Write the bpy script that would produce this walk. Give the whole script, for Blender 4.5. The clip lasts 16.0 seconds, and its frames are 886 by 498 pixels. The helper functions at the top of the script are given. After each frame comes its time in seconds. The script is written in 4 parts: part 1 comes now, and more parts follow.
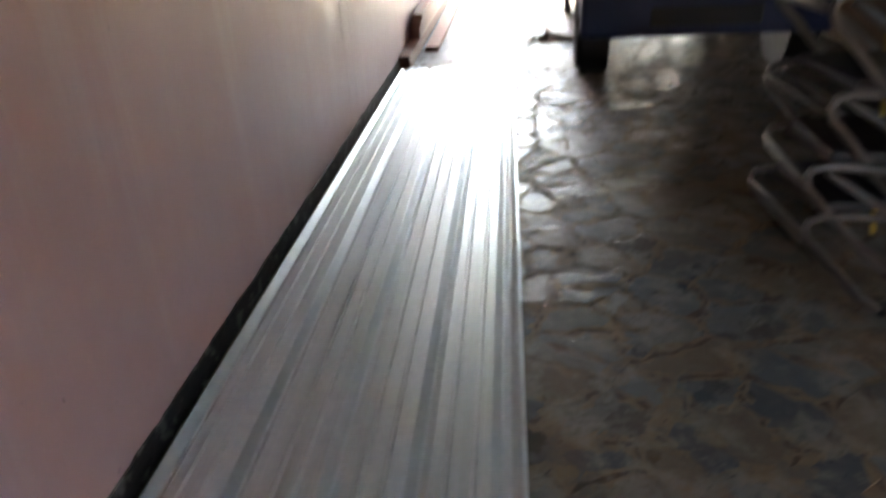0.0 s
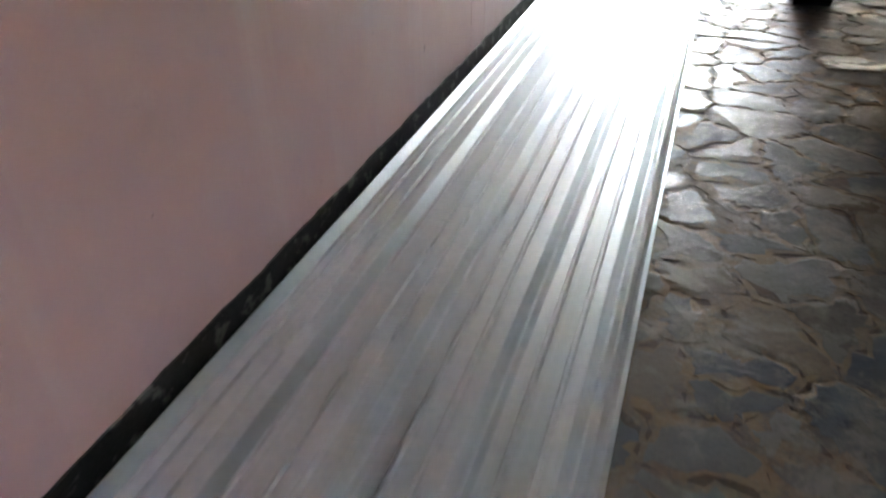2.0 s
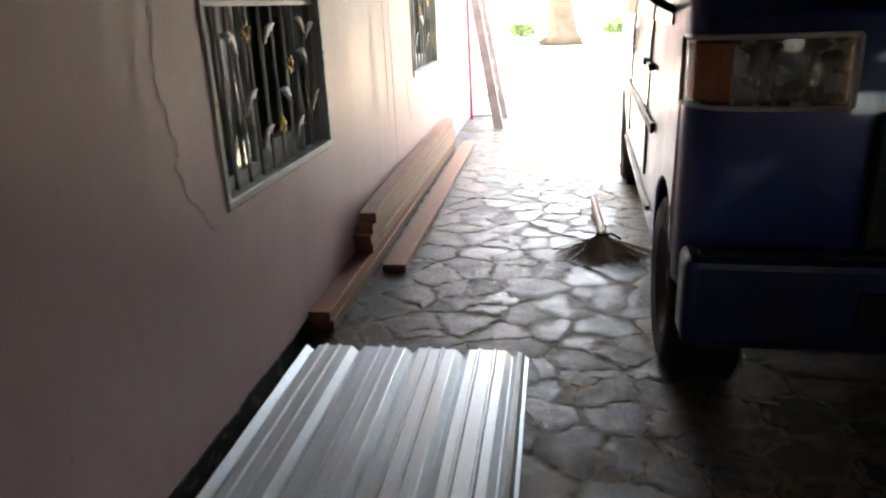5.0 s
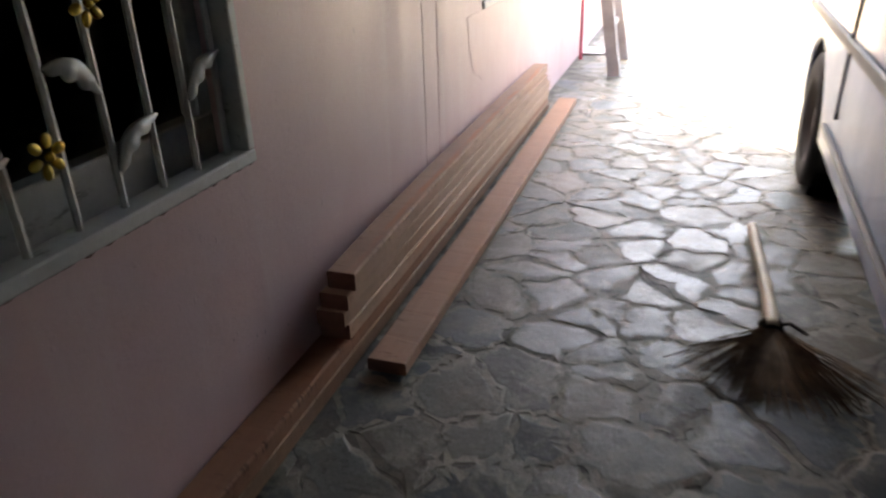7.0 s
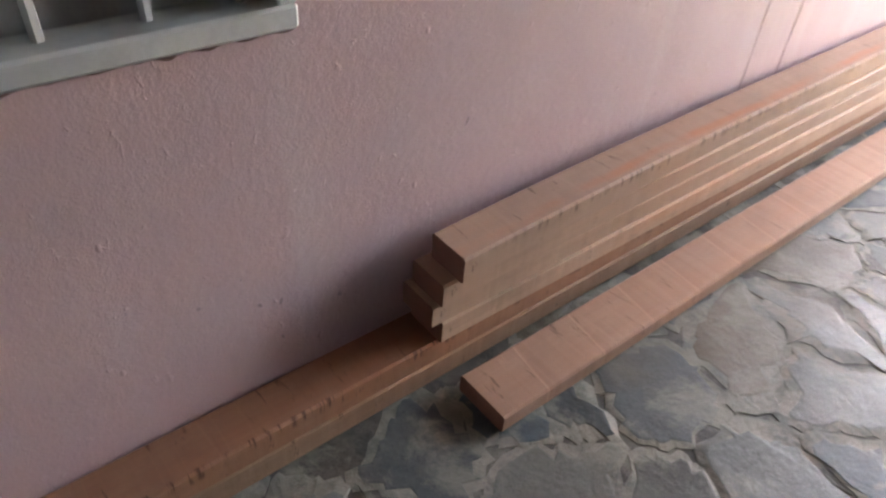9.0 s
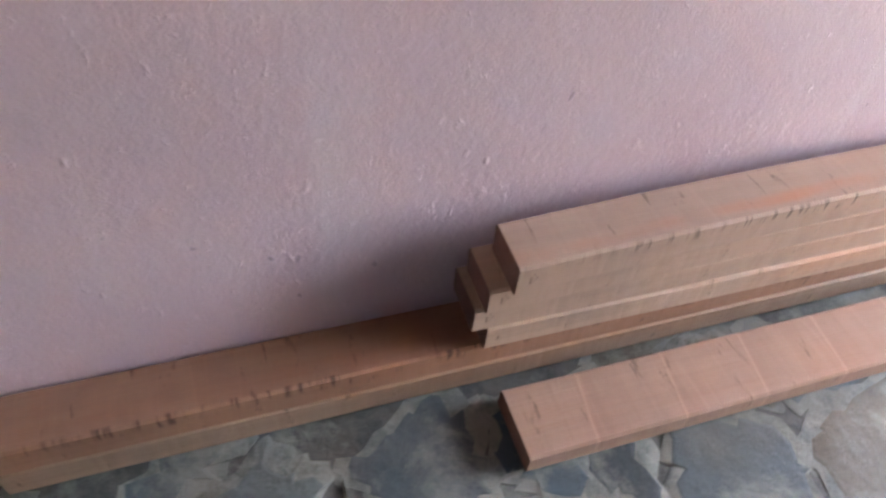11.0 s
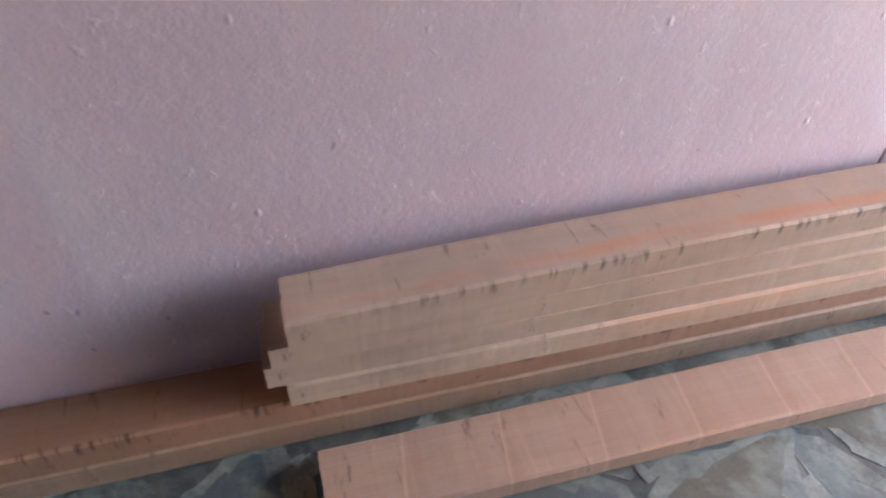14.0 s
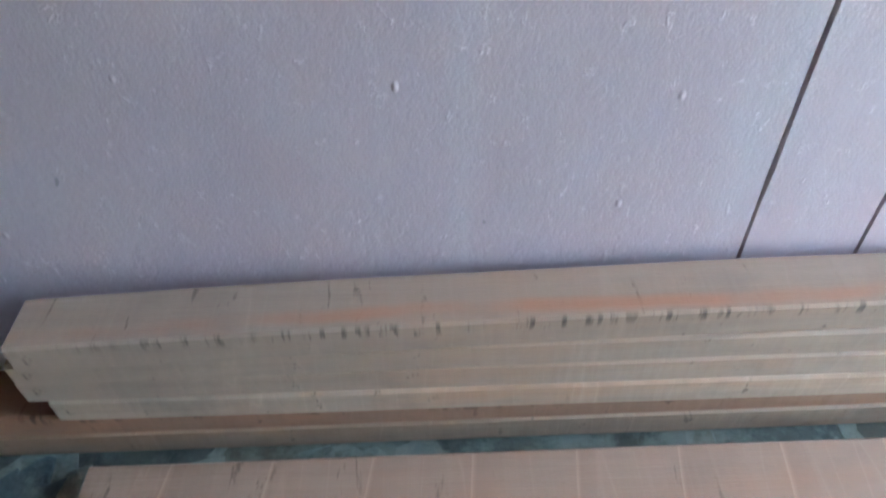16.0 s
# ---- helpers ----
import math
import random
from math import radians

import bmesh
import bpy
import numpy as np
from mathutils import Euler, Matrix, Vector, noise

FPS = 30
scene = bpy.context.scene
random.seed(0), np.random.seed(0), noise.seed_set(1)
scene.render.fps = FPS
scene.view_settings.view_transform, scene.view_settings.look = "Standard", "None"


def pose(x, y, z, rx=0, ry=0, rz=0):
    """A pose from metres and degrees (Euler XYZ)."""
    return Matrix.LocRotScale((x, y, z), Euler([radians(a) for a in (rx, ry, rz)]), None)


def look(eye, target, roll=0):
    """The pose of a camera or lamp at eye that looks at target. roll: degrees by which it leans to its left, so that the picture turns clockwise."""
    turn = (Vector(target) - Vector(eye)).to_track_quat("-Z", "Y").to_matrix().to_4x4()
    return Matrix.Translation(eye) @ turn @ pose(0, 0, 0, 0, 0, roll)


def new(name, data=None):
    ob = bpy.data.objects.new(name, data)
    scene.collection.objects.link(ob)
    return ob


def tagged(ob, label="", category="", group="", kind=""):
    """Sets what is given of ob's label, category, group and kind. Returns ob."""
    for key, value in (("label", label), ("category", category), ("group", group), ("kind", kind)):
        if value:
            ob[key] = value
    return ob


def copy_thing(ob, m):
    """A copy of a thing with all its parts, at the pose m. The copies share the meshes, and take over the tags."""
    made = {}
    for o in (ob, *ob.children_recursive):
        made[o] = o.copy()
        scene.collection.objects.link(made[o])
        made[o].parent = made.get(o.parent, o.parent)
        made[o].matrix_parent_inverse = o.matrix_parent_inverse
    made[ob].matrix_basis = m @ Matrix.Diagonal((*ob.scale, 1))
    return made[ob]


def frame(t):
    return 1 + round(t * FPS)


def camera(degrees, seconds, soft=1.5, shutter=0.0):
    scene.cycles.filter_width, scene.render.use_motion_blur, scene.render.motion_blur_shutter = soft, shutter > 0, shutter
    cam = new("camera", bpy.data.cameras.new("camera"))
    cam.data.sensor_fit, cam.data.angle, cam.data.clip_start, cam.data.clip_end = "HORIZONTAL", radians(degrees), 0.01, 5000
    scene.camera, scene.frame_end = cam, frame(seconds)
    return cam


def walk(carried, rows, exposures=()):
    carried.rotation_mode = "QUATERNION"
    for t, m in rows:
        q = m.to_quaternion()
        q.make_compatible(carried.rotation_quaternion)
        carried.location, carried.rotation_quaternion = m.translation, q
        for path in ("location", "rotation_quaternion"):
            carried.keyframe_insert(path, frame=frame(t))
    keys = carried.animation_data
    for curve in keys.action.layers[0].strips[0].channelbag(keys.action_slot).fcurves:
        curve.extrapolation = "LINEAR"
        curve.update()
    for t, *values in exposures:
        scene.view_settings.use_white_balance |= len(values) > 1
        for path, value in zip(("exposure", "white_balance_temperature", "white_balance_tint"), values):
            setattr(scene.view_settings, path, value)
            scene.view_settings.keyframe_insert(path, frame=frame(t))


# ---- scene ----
cam = camera(64.6, 16.0, soft=2.2, shutter=0.5)
PATH = [
    (0, (0.876, 1.111, 1.197), (0.682, 2.891, 0.307), -3.4),
    (0.5, (0.898, 1.348, 1.165), (0.473, 2.919, 0.002), -10.0),
    (1, (0.867, 1.546, 1.122), (0.513, 3.083, -0.109), -1.3),
    (1.5, (0.887, 1.788, 1.124), (0.456, 3.352, -0.045), -3.6),
    (2, (0.912, 1.98, 1.098), (0.345, 3.534, -0.026), -0.8),
    (2.5, (0.913, 2.317, 1.109), (0.255, 3.812, -0.045), -5.2),
    (3, (0.897, 2.536, 1.211), (0.38, 4.267, 0.353), -3.1),
    (3.5, (0.97, 2.906, 1.245), (0.465, 4.757, 0.68), -4.8),
    (4, (0.977, 3.368, 1.215), (0.576, 5.203, 0.527), -2.4),
    (4.5, (0.995, 3.753, 1.278), (0.689, 5.622, 0.635), -2.5),
    (7, (0.907, 5.871, 1.193), (0.322, 7.582, 0.338), -1.7),
    (7.5, (0.874, 6.169, 1.175), (0.027, 7.718, 0.235), -3.4),
    (8, (0.834, 6.434, 1.147), (-0.08, 7.787, -0.009), -3.1),
    (8.5, (0.786, 6.667, 1.091), (-0.267, 7.851, -0.129), 1.2),
    (11, (0.625, 7.087, 0.985), (-0.616, 7.598, -0.498), 6.4),
    (11.5, (0.651, 7.227, 0.994), (-0.627, 7.682, -0.475), 7.3),
    (12, (0.679, 7.28, 0.975), (-0.623, 7.708, -0.482), 6.3),
    (12.5, (0.676, 7.2, 0.974), (-0.647, 7.532, -0.489), 3.5),
    (13, (0.671, 7.261, 0.978), (-0.632, 7.714, -0.47), 2.2),
    (13.5, (0.697, 7.367, 0.989), (-0.663, 7.778, -0.418), 2.7),
    (14, (0.695, 7.432, 0.984), (-0.679, 7.83, -0.414), 1.8),
    (14.5, (0.616, 7.581, 0.985), (-0.723, 7.943, -0.455), 1.9),
    (15, (0.575, 7.72, 1.001), (-0.745, 7.918, -0.488), -1.2),
    (15.5, (0.635, 7.893, 1.013), (-0.673, 7.92, -0.5), -0.6),
    (16, (0.665, 7.955, 1.015), (-0.741, 7.956, -0.407), -2.1),
]
EXPOSURES = [(0.0, 5.85, 7900, 9), (0.5, 6.62, 7700, 7), (1.0, 7.0, 7800, 8), (1.5, 6.8, 7800, 9), (2.0, 6.5, 7850, 9), (2.7, 6.15, 7900, 10), (3.3, 5.35, 7800, 9), (4.0, 5.1, 7850, 9), (4.7, 4.85, 7900, 9),
             (7.0, 4.25, 7750, 11), (7.5, 4.5, 7900, 11), (8.0, 5.2, 8000, 12), (8.5, 5.55, 8000, 14), (11.0, 6.4, 6900, 11), (11.5, 6.42, 6700, 12), (12.0, 6.3, 7100, 14),
             (13.0, 6.3, 7200, 12), (13.5, 6.2, 6900, 10), (14.0, 6.15, 6500, 8), (14.5, 5.95, 6300, 4),
             (15.0, 5.85, 5600, -8), (15.5, 5.93, 5700, -6), (16.0, 5.75, 5150, -16)]
walk(cam, [(t, look(eye, target, roll)) for t, eye, target, roll in PATH], EXPOSURES)

# ---------------------------------------------------------------- light
world = bpy.data.worlds.new("sky")
scene.world = world
world.use_nodes = True
wn = world.node_tree.nodes
sky = wn.new("ShaderNodeTexSky")
sky.sky_type, sky.sun_disc, sky.dust_density, sky.air_density = "NISHITA", False, 4.0, 0.8
sky.sun_elevation, sky.sun_rotation = radians(60.4), radians(-45)
world.node_tree.links.new(sky.outputs[0], wn["Background"].inputs[0])
wn["Background"].inputs[1].default_value = 0.15
sun = new("sun", bpy.data.lights.new("sun", "SUN"))
sun.data.energy, sun.data.angle, sun.data.color = 3.6, radians(2), (1.0, 0.92, 0.80)
sun.matrix_world = look((6, 20, 12), (6 + 0.35, 20 - 0.35, 12 - 0.87))


# ---------------------------------------------------------------- materials
class Mat:
    """A node material with short calls for its nodes."""

    def __init__(self, name, rough=0.6, metal=0.0, spec=0.5):
        self.m = bpy.data.materials.new(name)
        self.m.use_nodes = True
        self.nt = self.m.node_tree
        self.b = self.nt.nodes["Principled BSDF"]
        self.b.inputs["Roughness"].default_value = rough
        self.b.inputs["Metallic"].default_value = metal
        self.b.inputs["Specular IOR Level"].default_value = spec
        self.tc = self.nt.nodes.new("ShaderNodeTexCoord")
        self.where = None

    def node(self, kind, **props):
        n = self.nt.nodes.new("ShaderNode" + kind)
        for k, v in props.items():
            if k == "operation":
                n.operation = v
            elif k == "blend_type":
                n.blend_type = v
            elif k == "data_type":
                n.data_type = v
            elif k == "feature":
                n.feature = v
        return n

    def link(self, a, b):
        self.nt.links.new(a, b)

    def coords(self, scale=(1, 1, 1)):
        mp = self.node("Mapping")
        mp.inputs["Scale"].default_value = scale
        self.link(self.where or self.tc.outputs["Object"], mp.inputs["Vector"])
        return mp.outputs[0]

    def noise(self, scale, detail=5.0, stretch=(1, 1, 1), rough=0.6, dist=0.0):
        n = self.node("TexNoise")
        n.inputs["Scale"].default_value = scale
        n.inputs["Detail"].default_value = detail
        n.inputs["Roughness"].default_value = rough
        n.inputs["Distortion"].default_value = dist
        self.link(self.coords(stretch), n.inputs["Vector"])
        return n.outputs[0]

    def cells(self, scale, stretch=(1, 1, 1)):
        n = self.node("TexVoronoi")
        n.inputs["Scale"].default_value = scale
        self.link(self.coords(stretch), n.inputs["Vector"])
        return n.outputs["Distance"]

    def ramp(self, fac, stops):
        r = self.node("ValToRGB")
        while len(r.color_ramp.elements) < len(stops):
            r.color_ramp.elements.new(0.5)
        for e, (p, c) in zip(r.color_ramp.elements, stops):
            e.position = p
            e.color = (*c, 1) if len(c) == 3 else c
        self.link(fac, r.inputs[0])
        return r.outputs[0]

    def grey(self, fac, a, b, lo=0.0, hi=1.0):
        return self.ramp(fac, [(a, (lo, lo, lo)), (b, (hi, hi, hi))])

    def mix(self, fac, a, b, kind="MIX"):
        n = self.node("Mix", data_type="RGBA", blend_type=kind)
        for sock, v in ((n.inputs[0], fac), (n.inputs[6], a), (n.inputs[7], b)):
            if isinstance(v, (int, float)):
                sock.default_value = v
            elif isinstance(v, tuple):
                sock.default_value = (*v, 1)
            else:
                self.link(v, sock)
        return n.outputs[2]

    def add(self, a, b, k=1.0):
        n = self.node("Math", operation="MULTIPLY_ADD")
        self.link(b, n.inputs[0])
        n.inputs[1].default_value = k
        self.link(a, n.inputs[2])
        return n.outputs[0]

    def color(self, c):
        if isinstance(c, tuple):
            self.b.inputs["Base Color"].default_value = (*c, 1)
        else:
            self.link(c, self.b.inputs["Base Color"])
        return self

    def rough(self, r):
        self.link(r, self.b.inputs["Roughness"])
        return self

    def bump(self, h, dist=0.002, strength=0.6):
        n = self.node("Bump")
        n.inputs["Strength"].default_value = strength
        n.inputs["Distance"].default_value = dist
        self.link(h, n.inputs["Height"])
        self.link(n.outputs[0], self.b.inputs["Normal"])
        return self


def plain(name, c, rough=0.5, metal=0.0, var=0.25, scale=9.0, bump=0.0006, spec=0.5):
    """A plain finish with soft variation at two scales."""
    m = Mat(name, rough, metal, spec)
    big, fine = m.noise(scale * 0.3, 3), m.noise(scale * 6, 6)
    dark = tuple(v * (1 - var) for v in c)
    lite = tuple(min(1, v * (1 + var * 0.6)) for v in c)
    col = m.mix(m.grey(big, 0.3, 0.7), dark, lite)
    col = m.mix(m.grey(fine, 0.35, 0.75, 0, 0.35), col, dark)
    m.color(col).bump(fine, bump)
    m.rough(m.grey(big, 0.2, 0.8, max(0.03, rough - 0.08), min(1, rough + 0.1)))
    return m.m


def plaster_pink():
    m = Mat("pink_wall_paint", 0.45, 0, 0.5)
    big = m.noise(0.9, 4, (1, 1, 0.6))
    mid = m.noise(5, 5)
    streak = m.noise(3.0, 4, (1, 1.6, 0.12))
    fine = m.noise(70, 6)
    grit = m.noise(240, 3)
    col = m.mix(m.grey(big, 0.3, 0.7), (0.50, 0.352, 0.342), (0.585, 0.42, 0.422))
    col = m.mix(m.grey(mid, 0.4, 0.75, 0, 0.35), col, (0.59, 0.47, 0.455))
    col = m.mix(m.grey(streak, 0.56, 0.72, 0, 0.42), col, (0.63, 0.555, 0.53))
    dirt = m.noise(14, 7, (1, 1, 0.5))
    col = m.mix(m.grey(dirt, 0.62, 0.80, 0, 0.3), col, (0.36, 0.26, 0.25))
    worn = m.noise(1.7, 6, (1, 1, 1), 0.7, 1.2)
    col = m.mix(m.grey(worn, 0.60, 0.68, 0, 0.18), col, (0.42, 0.34, 0.33))
    pit = m.grey(m.noise(34, 1, (1, 1, 0.7)), 0.755, 0.785, 0, 0.55)
    col = m.mix(m.mix(m.grey(m.noise(2.2, 2), 0.50, 0.56), (0, 0, 0), pit), col, (0.20, 0.15, 0.15))
    m.color(col)
    speck = m.grey(m.cells(11, (1, 1, 0.6)), 0.0, 0.05, 1, 0)
    lumps = m.grey(m.noise(48, 5, (1, 1, 0.7), 0.7, 0.4), 0.62, 0.80)
    coarse = m.mix(m.grey(m.noise(1.6, 3), 0.40, 0.58, 0.4, 1.0), (0.5, 0.5, 0.5), fine)
    h = m.add(m.add(lumps, mid, 1.0), coarse, 0.52)
    h = m.add(m.add(h, grit, 0.30), speck, 0.9)
    m.bump(h, 0.0040, 0.6)
    sheen = m.noise(3.2, 6, (1, 1.5, 0.22), 0.65, 0.9)
    m.rough(m.grey(sheen, 0.34, 0.68, 0.40, 0.60))
    return m.m


def stone(random_source):
    """Flagstone whose tone is picked stone by stone: slate blue, grey or tan."""
    m = Mat("flagstone_" + random_source, 0.3, 0, 0.3)
    m.where = m.node("NewGeometry").outputs["Position"]
    if random_source == "object":
        rnd = m.node("ObjectInfo").outputs["Random"]
    else:
        rnd = m.node("NewGeometry").outputs["Random Per Island"]
    tone = m.ramp(rnd, [(0.0, (0.040, 0.056, 0.062)), (0.17, (0.120, 0.130, 0.118)), (0.33, (0.150, 0.118, 0.074)), (0.48, (0.060, 0.086, 0.096)),
                        (0.63, (0.165, 0.165, 0.140)), (0.80, (0.046, 0.064, 0.070)), (1.0, (0.140, 0.108, 0.066))])
    big, mid, fine = m.noise(2.6, 4), m.noise(9, 8, rough=0.68, dist=0.3), m.noise(90, 6)
    cleave = m.noise(17, 7, (1, 1, 1), 0.75)
    col = m.mix(m.grey(mid, 0.50, 0.76, 0, 0.5), tone, (0.195, 0.190, 0.160))
    col = m.mix(m.grey(cleave, 0.54, 0.70, 0, 0.4), col, (0.050, 0.056, 0.054))
    col = m.mix(m.grey(fine, 0.5, 0.75, 0, 0.3), col, (0.032, 0.036, 0.033))
    m.color(floor_smear(m, col, big))
    worn = m.add(m.grey(m.noise(7, 6, rough=0.7), 0.36, 0.66, 0.05, 0.28), m.ramp(rnd, [(p, (v, v, v)) for p, v in ((0.0, 0.2), (0.1, 0.42), (0.22, 0.14), (0.4, 0.38), (0.55, 0.16), (0.7, 0.45), (0.85, 0.18), (1.0, 0.4))]), 0.8)
    m.rough(worn)
    m.bump(m.add(m.add(mid, big, 0.8), m.add(cleave, fine, 0.3), 0.35), 0.008, 0.5)
    return m.m


def floor_smear(m, col, big):
    """Dried cement film and brown dirt that run over stones and joints alike."""
    film = m.noise(5.5, 9, (1, 1, 1), 0.72, 0.25)
    blot = m.noise(15, 6, (1, 1, 1), 0.7, 0.3)
    col = m.mix(m.grey(big, 0.50, 0.68, 0, 0.45), col, (0.120, 0.086, 0.050))
    col = m.mix(m.grey(film, 0.50, 0.60, 0, 0.7), col, (0.225, 0.217, 0.176))
    return m.mix(m.grey(blot, 0.60, 0.70, 0, 0.4), col, (0.060, 0.052, 0.038))


def mortar(name, pale):
    m = Mat(name, 0.6, 0, 0.28)
    m.where = m.node("NewGeometry").outputs["Position"]
    big, mid, fine = m.noise(2.6, 4), m.noise(9, 7), m.noise(80, 6)
    # brown clay in the older bed at the back, grey cement towards the yard
    at = m.node("SeparateXYZ")
    m.link(m.where, at.inputs[0])
    reach = m.node("Math", operation="MULTIPLY")
    m.link(at.outputs[1], reach.inputs[0])
    reach.inputs[1].default_value = 0.1
    grey_bed = m.grey(m.add(reach.outputs[0], m.noise(1.3, 5), 0.5), 0.68, 0.92)
    col = m.mix(grey_bed, tuple(v * pale for v in (0.200, 0.142, 0.080)), tuple(v * pale for v in (0.255, 0.243, 0.200)))
    col = m.mix(m.grey(mid, 0.42, 0.72, 0, 0.6), col, tuple(v * pale for v in (0.100, 0.088, 0.066)))
    col = m.mix(m.grey(fine, 0.5, 0.8, 0, 0.4), col, tuple(v * pale for v in (0.29, 0.27, 0.22)))
    slate = m.noise(13, 8, (1, 1, 1), 0.75, 0.2)
    col = m.mix(m.grey(slate, 0.47, 0.58, 0, 0.6), col, tuple(v * pale for v in (0.075, 0.088, 0.084)))
    m.color(floor_smear(m, col, big)).bump(m.add(mid, m.add(slate, fine, 0.4), 0.7), 0.007, 0.6)
    return m.m


def timber(name, light, dark, saw=0.5, edge=0.0, bend=0.0, ticks=0.0):
    """Rough-sawn board: grain along y, saw marks across it."""
    m = Mat(name, 0.66, 0, 0.3)
    grain = m.noise(7, 6, (7, 0.35, 7), 0.6, 0.5)
    fibre = m.noise(70, 5, (5, 0.12, 5))
    patch = m.noise(2.0, 4, (5, 0.7, 5), 0.6, 0.6)
    marks = m.noise(16, 3, (0.12, 2.0, 0.12), 0.5, 0.15)
    wide = m.noise(9.0, 2, (0.09, 1.0, 0.09))
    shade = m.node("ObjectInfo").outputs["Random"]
    blot = m.noise(9, 6, (1, 0.6, 1), 0.65)
    col = m.mix(m.grey(grain, 0.25, 0.6), tuple(0.45 * a + 0.55 * b for a, b in zip(dark, light)), light)
    col = m.mix(m.grey(patch, 0.48, 0.66, 0, 0.6), col, tuple(v * f for v, f in zip(light, (1.12, 0.86, 0.68))))
    col = m.mix(m.grey(blot, 0.50, 0.72, 0, 0.5), col, tuple(v * f for v, f in zip(dark, (0.85, 0.95, 1.05))))
    col = m.mix(m.grey(fibre, 0.62, 0.85, 0, 0.14), col, tuple(v * 0.6 for v in dark))
    col = m.mix(m.grey(marks, 0.52, 0.66, 0, saw), col, tuple(min(1, v * 1.12) for v in light))
    line = m.ramp(wide, [(0.494, (0, 0, 0)), (0.50, (saw, saw, saw)), (0.506, (0, 0, 0))])
    col = m.mix(line, col, tuple(min(1, v * 1.4) for v in light))
    col = m.mix(m.grey(shade, 0.0, 1.0, 0, 0.75), col, tuple(v * f for v, f in zip(light, (0.76, 0.73, 0.76))))
    notch = m.noise(13, 4, (0.9, 3.4, 1.4), 0.65, 0.4)
    col = m.mix(m.grey(notch, 0.63, 0.70, 0, 0.6), col, tuple(v * 0.40 for v in dark))
    if ticks:
        # pale scored lines left across the face by the saw's strokes
        along = m.node("SeparateXYZ")
        m.link(m.tc.outputs["Object"], along.inputs[0])
        bent_y = m.add(m.add(along.outputs[1], along.outputs[0], 0.10), m.noise(1.6, 3, (0.6, 1, 0.6)), 0.09)
        step = m.node("Math", operation="MODULO")
        m.link(bent_y, step.inputs[0])
        step.inputs[1].default_value = ticks
        score = m.ramp(step.outputs[0], [(0.0, (0.55, 0.55, 0.55)), (0.0030, (0.5, 0.5, 0.5)), (0.0045, (0, 0, 0))])
        col = m.mix(score, col, tuple(min(1, v * 1.5) for v in light))
        stroke = m.ramp(step.outputs[0], [(0.005, (0.22, 0.22, 0.22)), (0.05, (0, 0, 0))])
        col = m.mix(stroke, col, tuple(v * f for v, f in zip(dark, (1.1, 0.95, 0.9))))
    if edge:
        axes = m.node("SeparateXYZ")
        m.link(m.tc.outputs["Object"], axes.inputs[0])
        warp = m.noise(2.2, 5, (1, 1, 1), 0.6, 0.5)
        fall = m.node("Math", operation="MULTIPLY")
        m.link(axes.outputs[1], fall.inputs[0])
        fall.inputs[1].default_value = -1 / 0.9
        bent = m.node("Math", operation="EXPONENT")
        m.link(fall.outputs[0], bent.inputs[0])
        flat = m.add(axes.outputs[0], bent.outputs[0], -bend)
        front = m.grey(flat, 0.0395 - bend, 0.0405 - bend)
        near = m.add(flat, warp, 0.06)
        band = m.ramp(near, [(p - bend, c) for p, c in ((0.034, (0, 0, 0)), (0.047, (edge, edge, edge)), (0.056, (edge, edge, edge)), (0.066, (0, 0, 0)))])
        band = m.mix(m.grey(m.noise(3.0, 4, (0.5, 0.6, 0.5)), 0.42, 0.56), (0, 0, 0), band)
        col = m.mix(band, col, tuple(v * f for v, f in zip(light, (1.08, 0.66, 0.48))))
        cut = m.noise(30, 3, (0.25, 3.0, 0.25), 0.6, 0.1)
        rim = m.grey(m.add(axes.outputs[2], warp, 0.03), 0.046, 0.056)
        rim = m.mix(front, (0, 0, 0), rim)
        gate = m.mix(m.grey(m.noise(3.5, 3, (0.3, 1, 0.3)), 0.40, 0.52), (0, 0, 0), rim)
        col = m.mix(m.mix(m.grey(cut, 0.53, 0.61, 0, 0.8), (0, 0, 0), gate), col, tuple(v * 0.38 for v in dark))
    m.color(col)
    m.bump(m.add(m.add(marks, fibre, 0.3), m.add(grain, wide, 0.5), 0.4), 0.0025, 0.6)
    return m.m


def zinc():
    m = Mat("zinc_sheet", 0.38, 0.72)
    sp = m.cells(55, (1, 0.7, 1))
    streak, blot = m.noise(14, 3, (2.5, 0.010, 1)), m.noise(2.4, 5)
    col = m.mix(m.grey(sp, 0.1, 0.7), (0.74, 0.82, 0.84), (0.79, 0.86, 0.88))
    col = m.mix(m.grey(streak, 0.42, 0.62, 0, 0.35), col, (0.56, 0.66, 0.66))
    col = m.mix(m.grey(blot, 0.62, 0.8, 0, 0.10), col, (0.48, 0.53, 0.53))
    m.color(col).rough(m.grey(streak, 0.30, 0.70, 0.44, 0.34))
    m.bump(m.noise(3, 3, (2, 0.2, 1)), 0.0005, 0.3)
    return m.m


def car_paint():
    m = Mat("dark_blue_car_paint", 0.32, 0.15)
    dust = m.noise(2, 6)
    m.color(m.mix(m.grey(dust, 0.35, 0.85, 0, 0.12), (0.008, 0.026, 0.135), (0.03, 0.04, 0.09)))
    m.b.inputs["Coat Weight"].default_value = 0.6
    m.b.inputs["Coat Roughness"].default_value = 0.07
    m.rough(m.grey(dust, 0.3, 0.8, 0.25, 0.5))
    return m.m


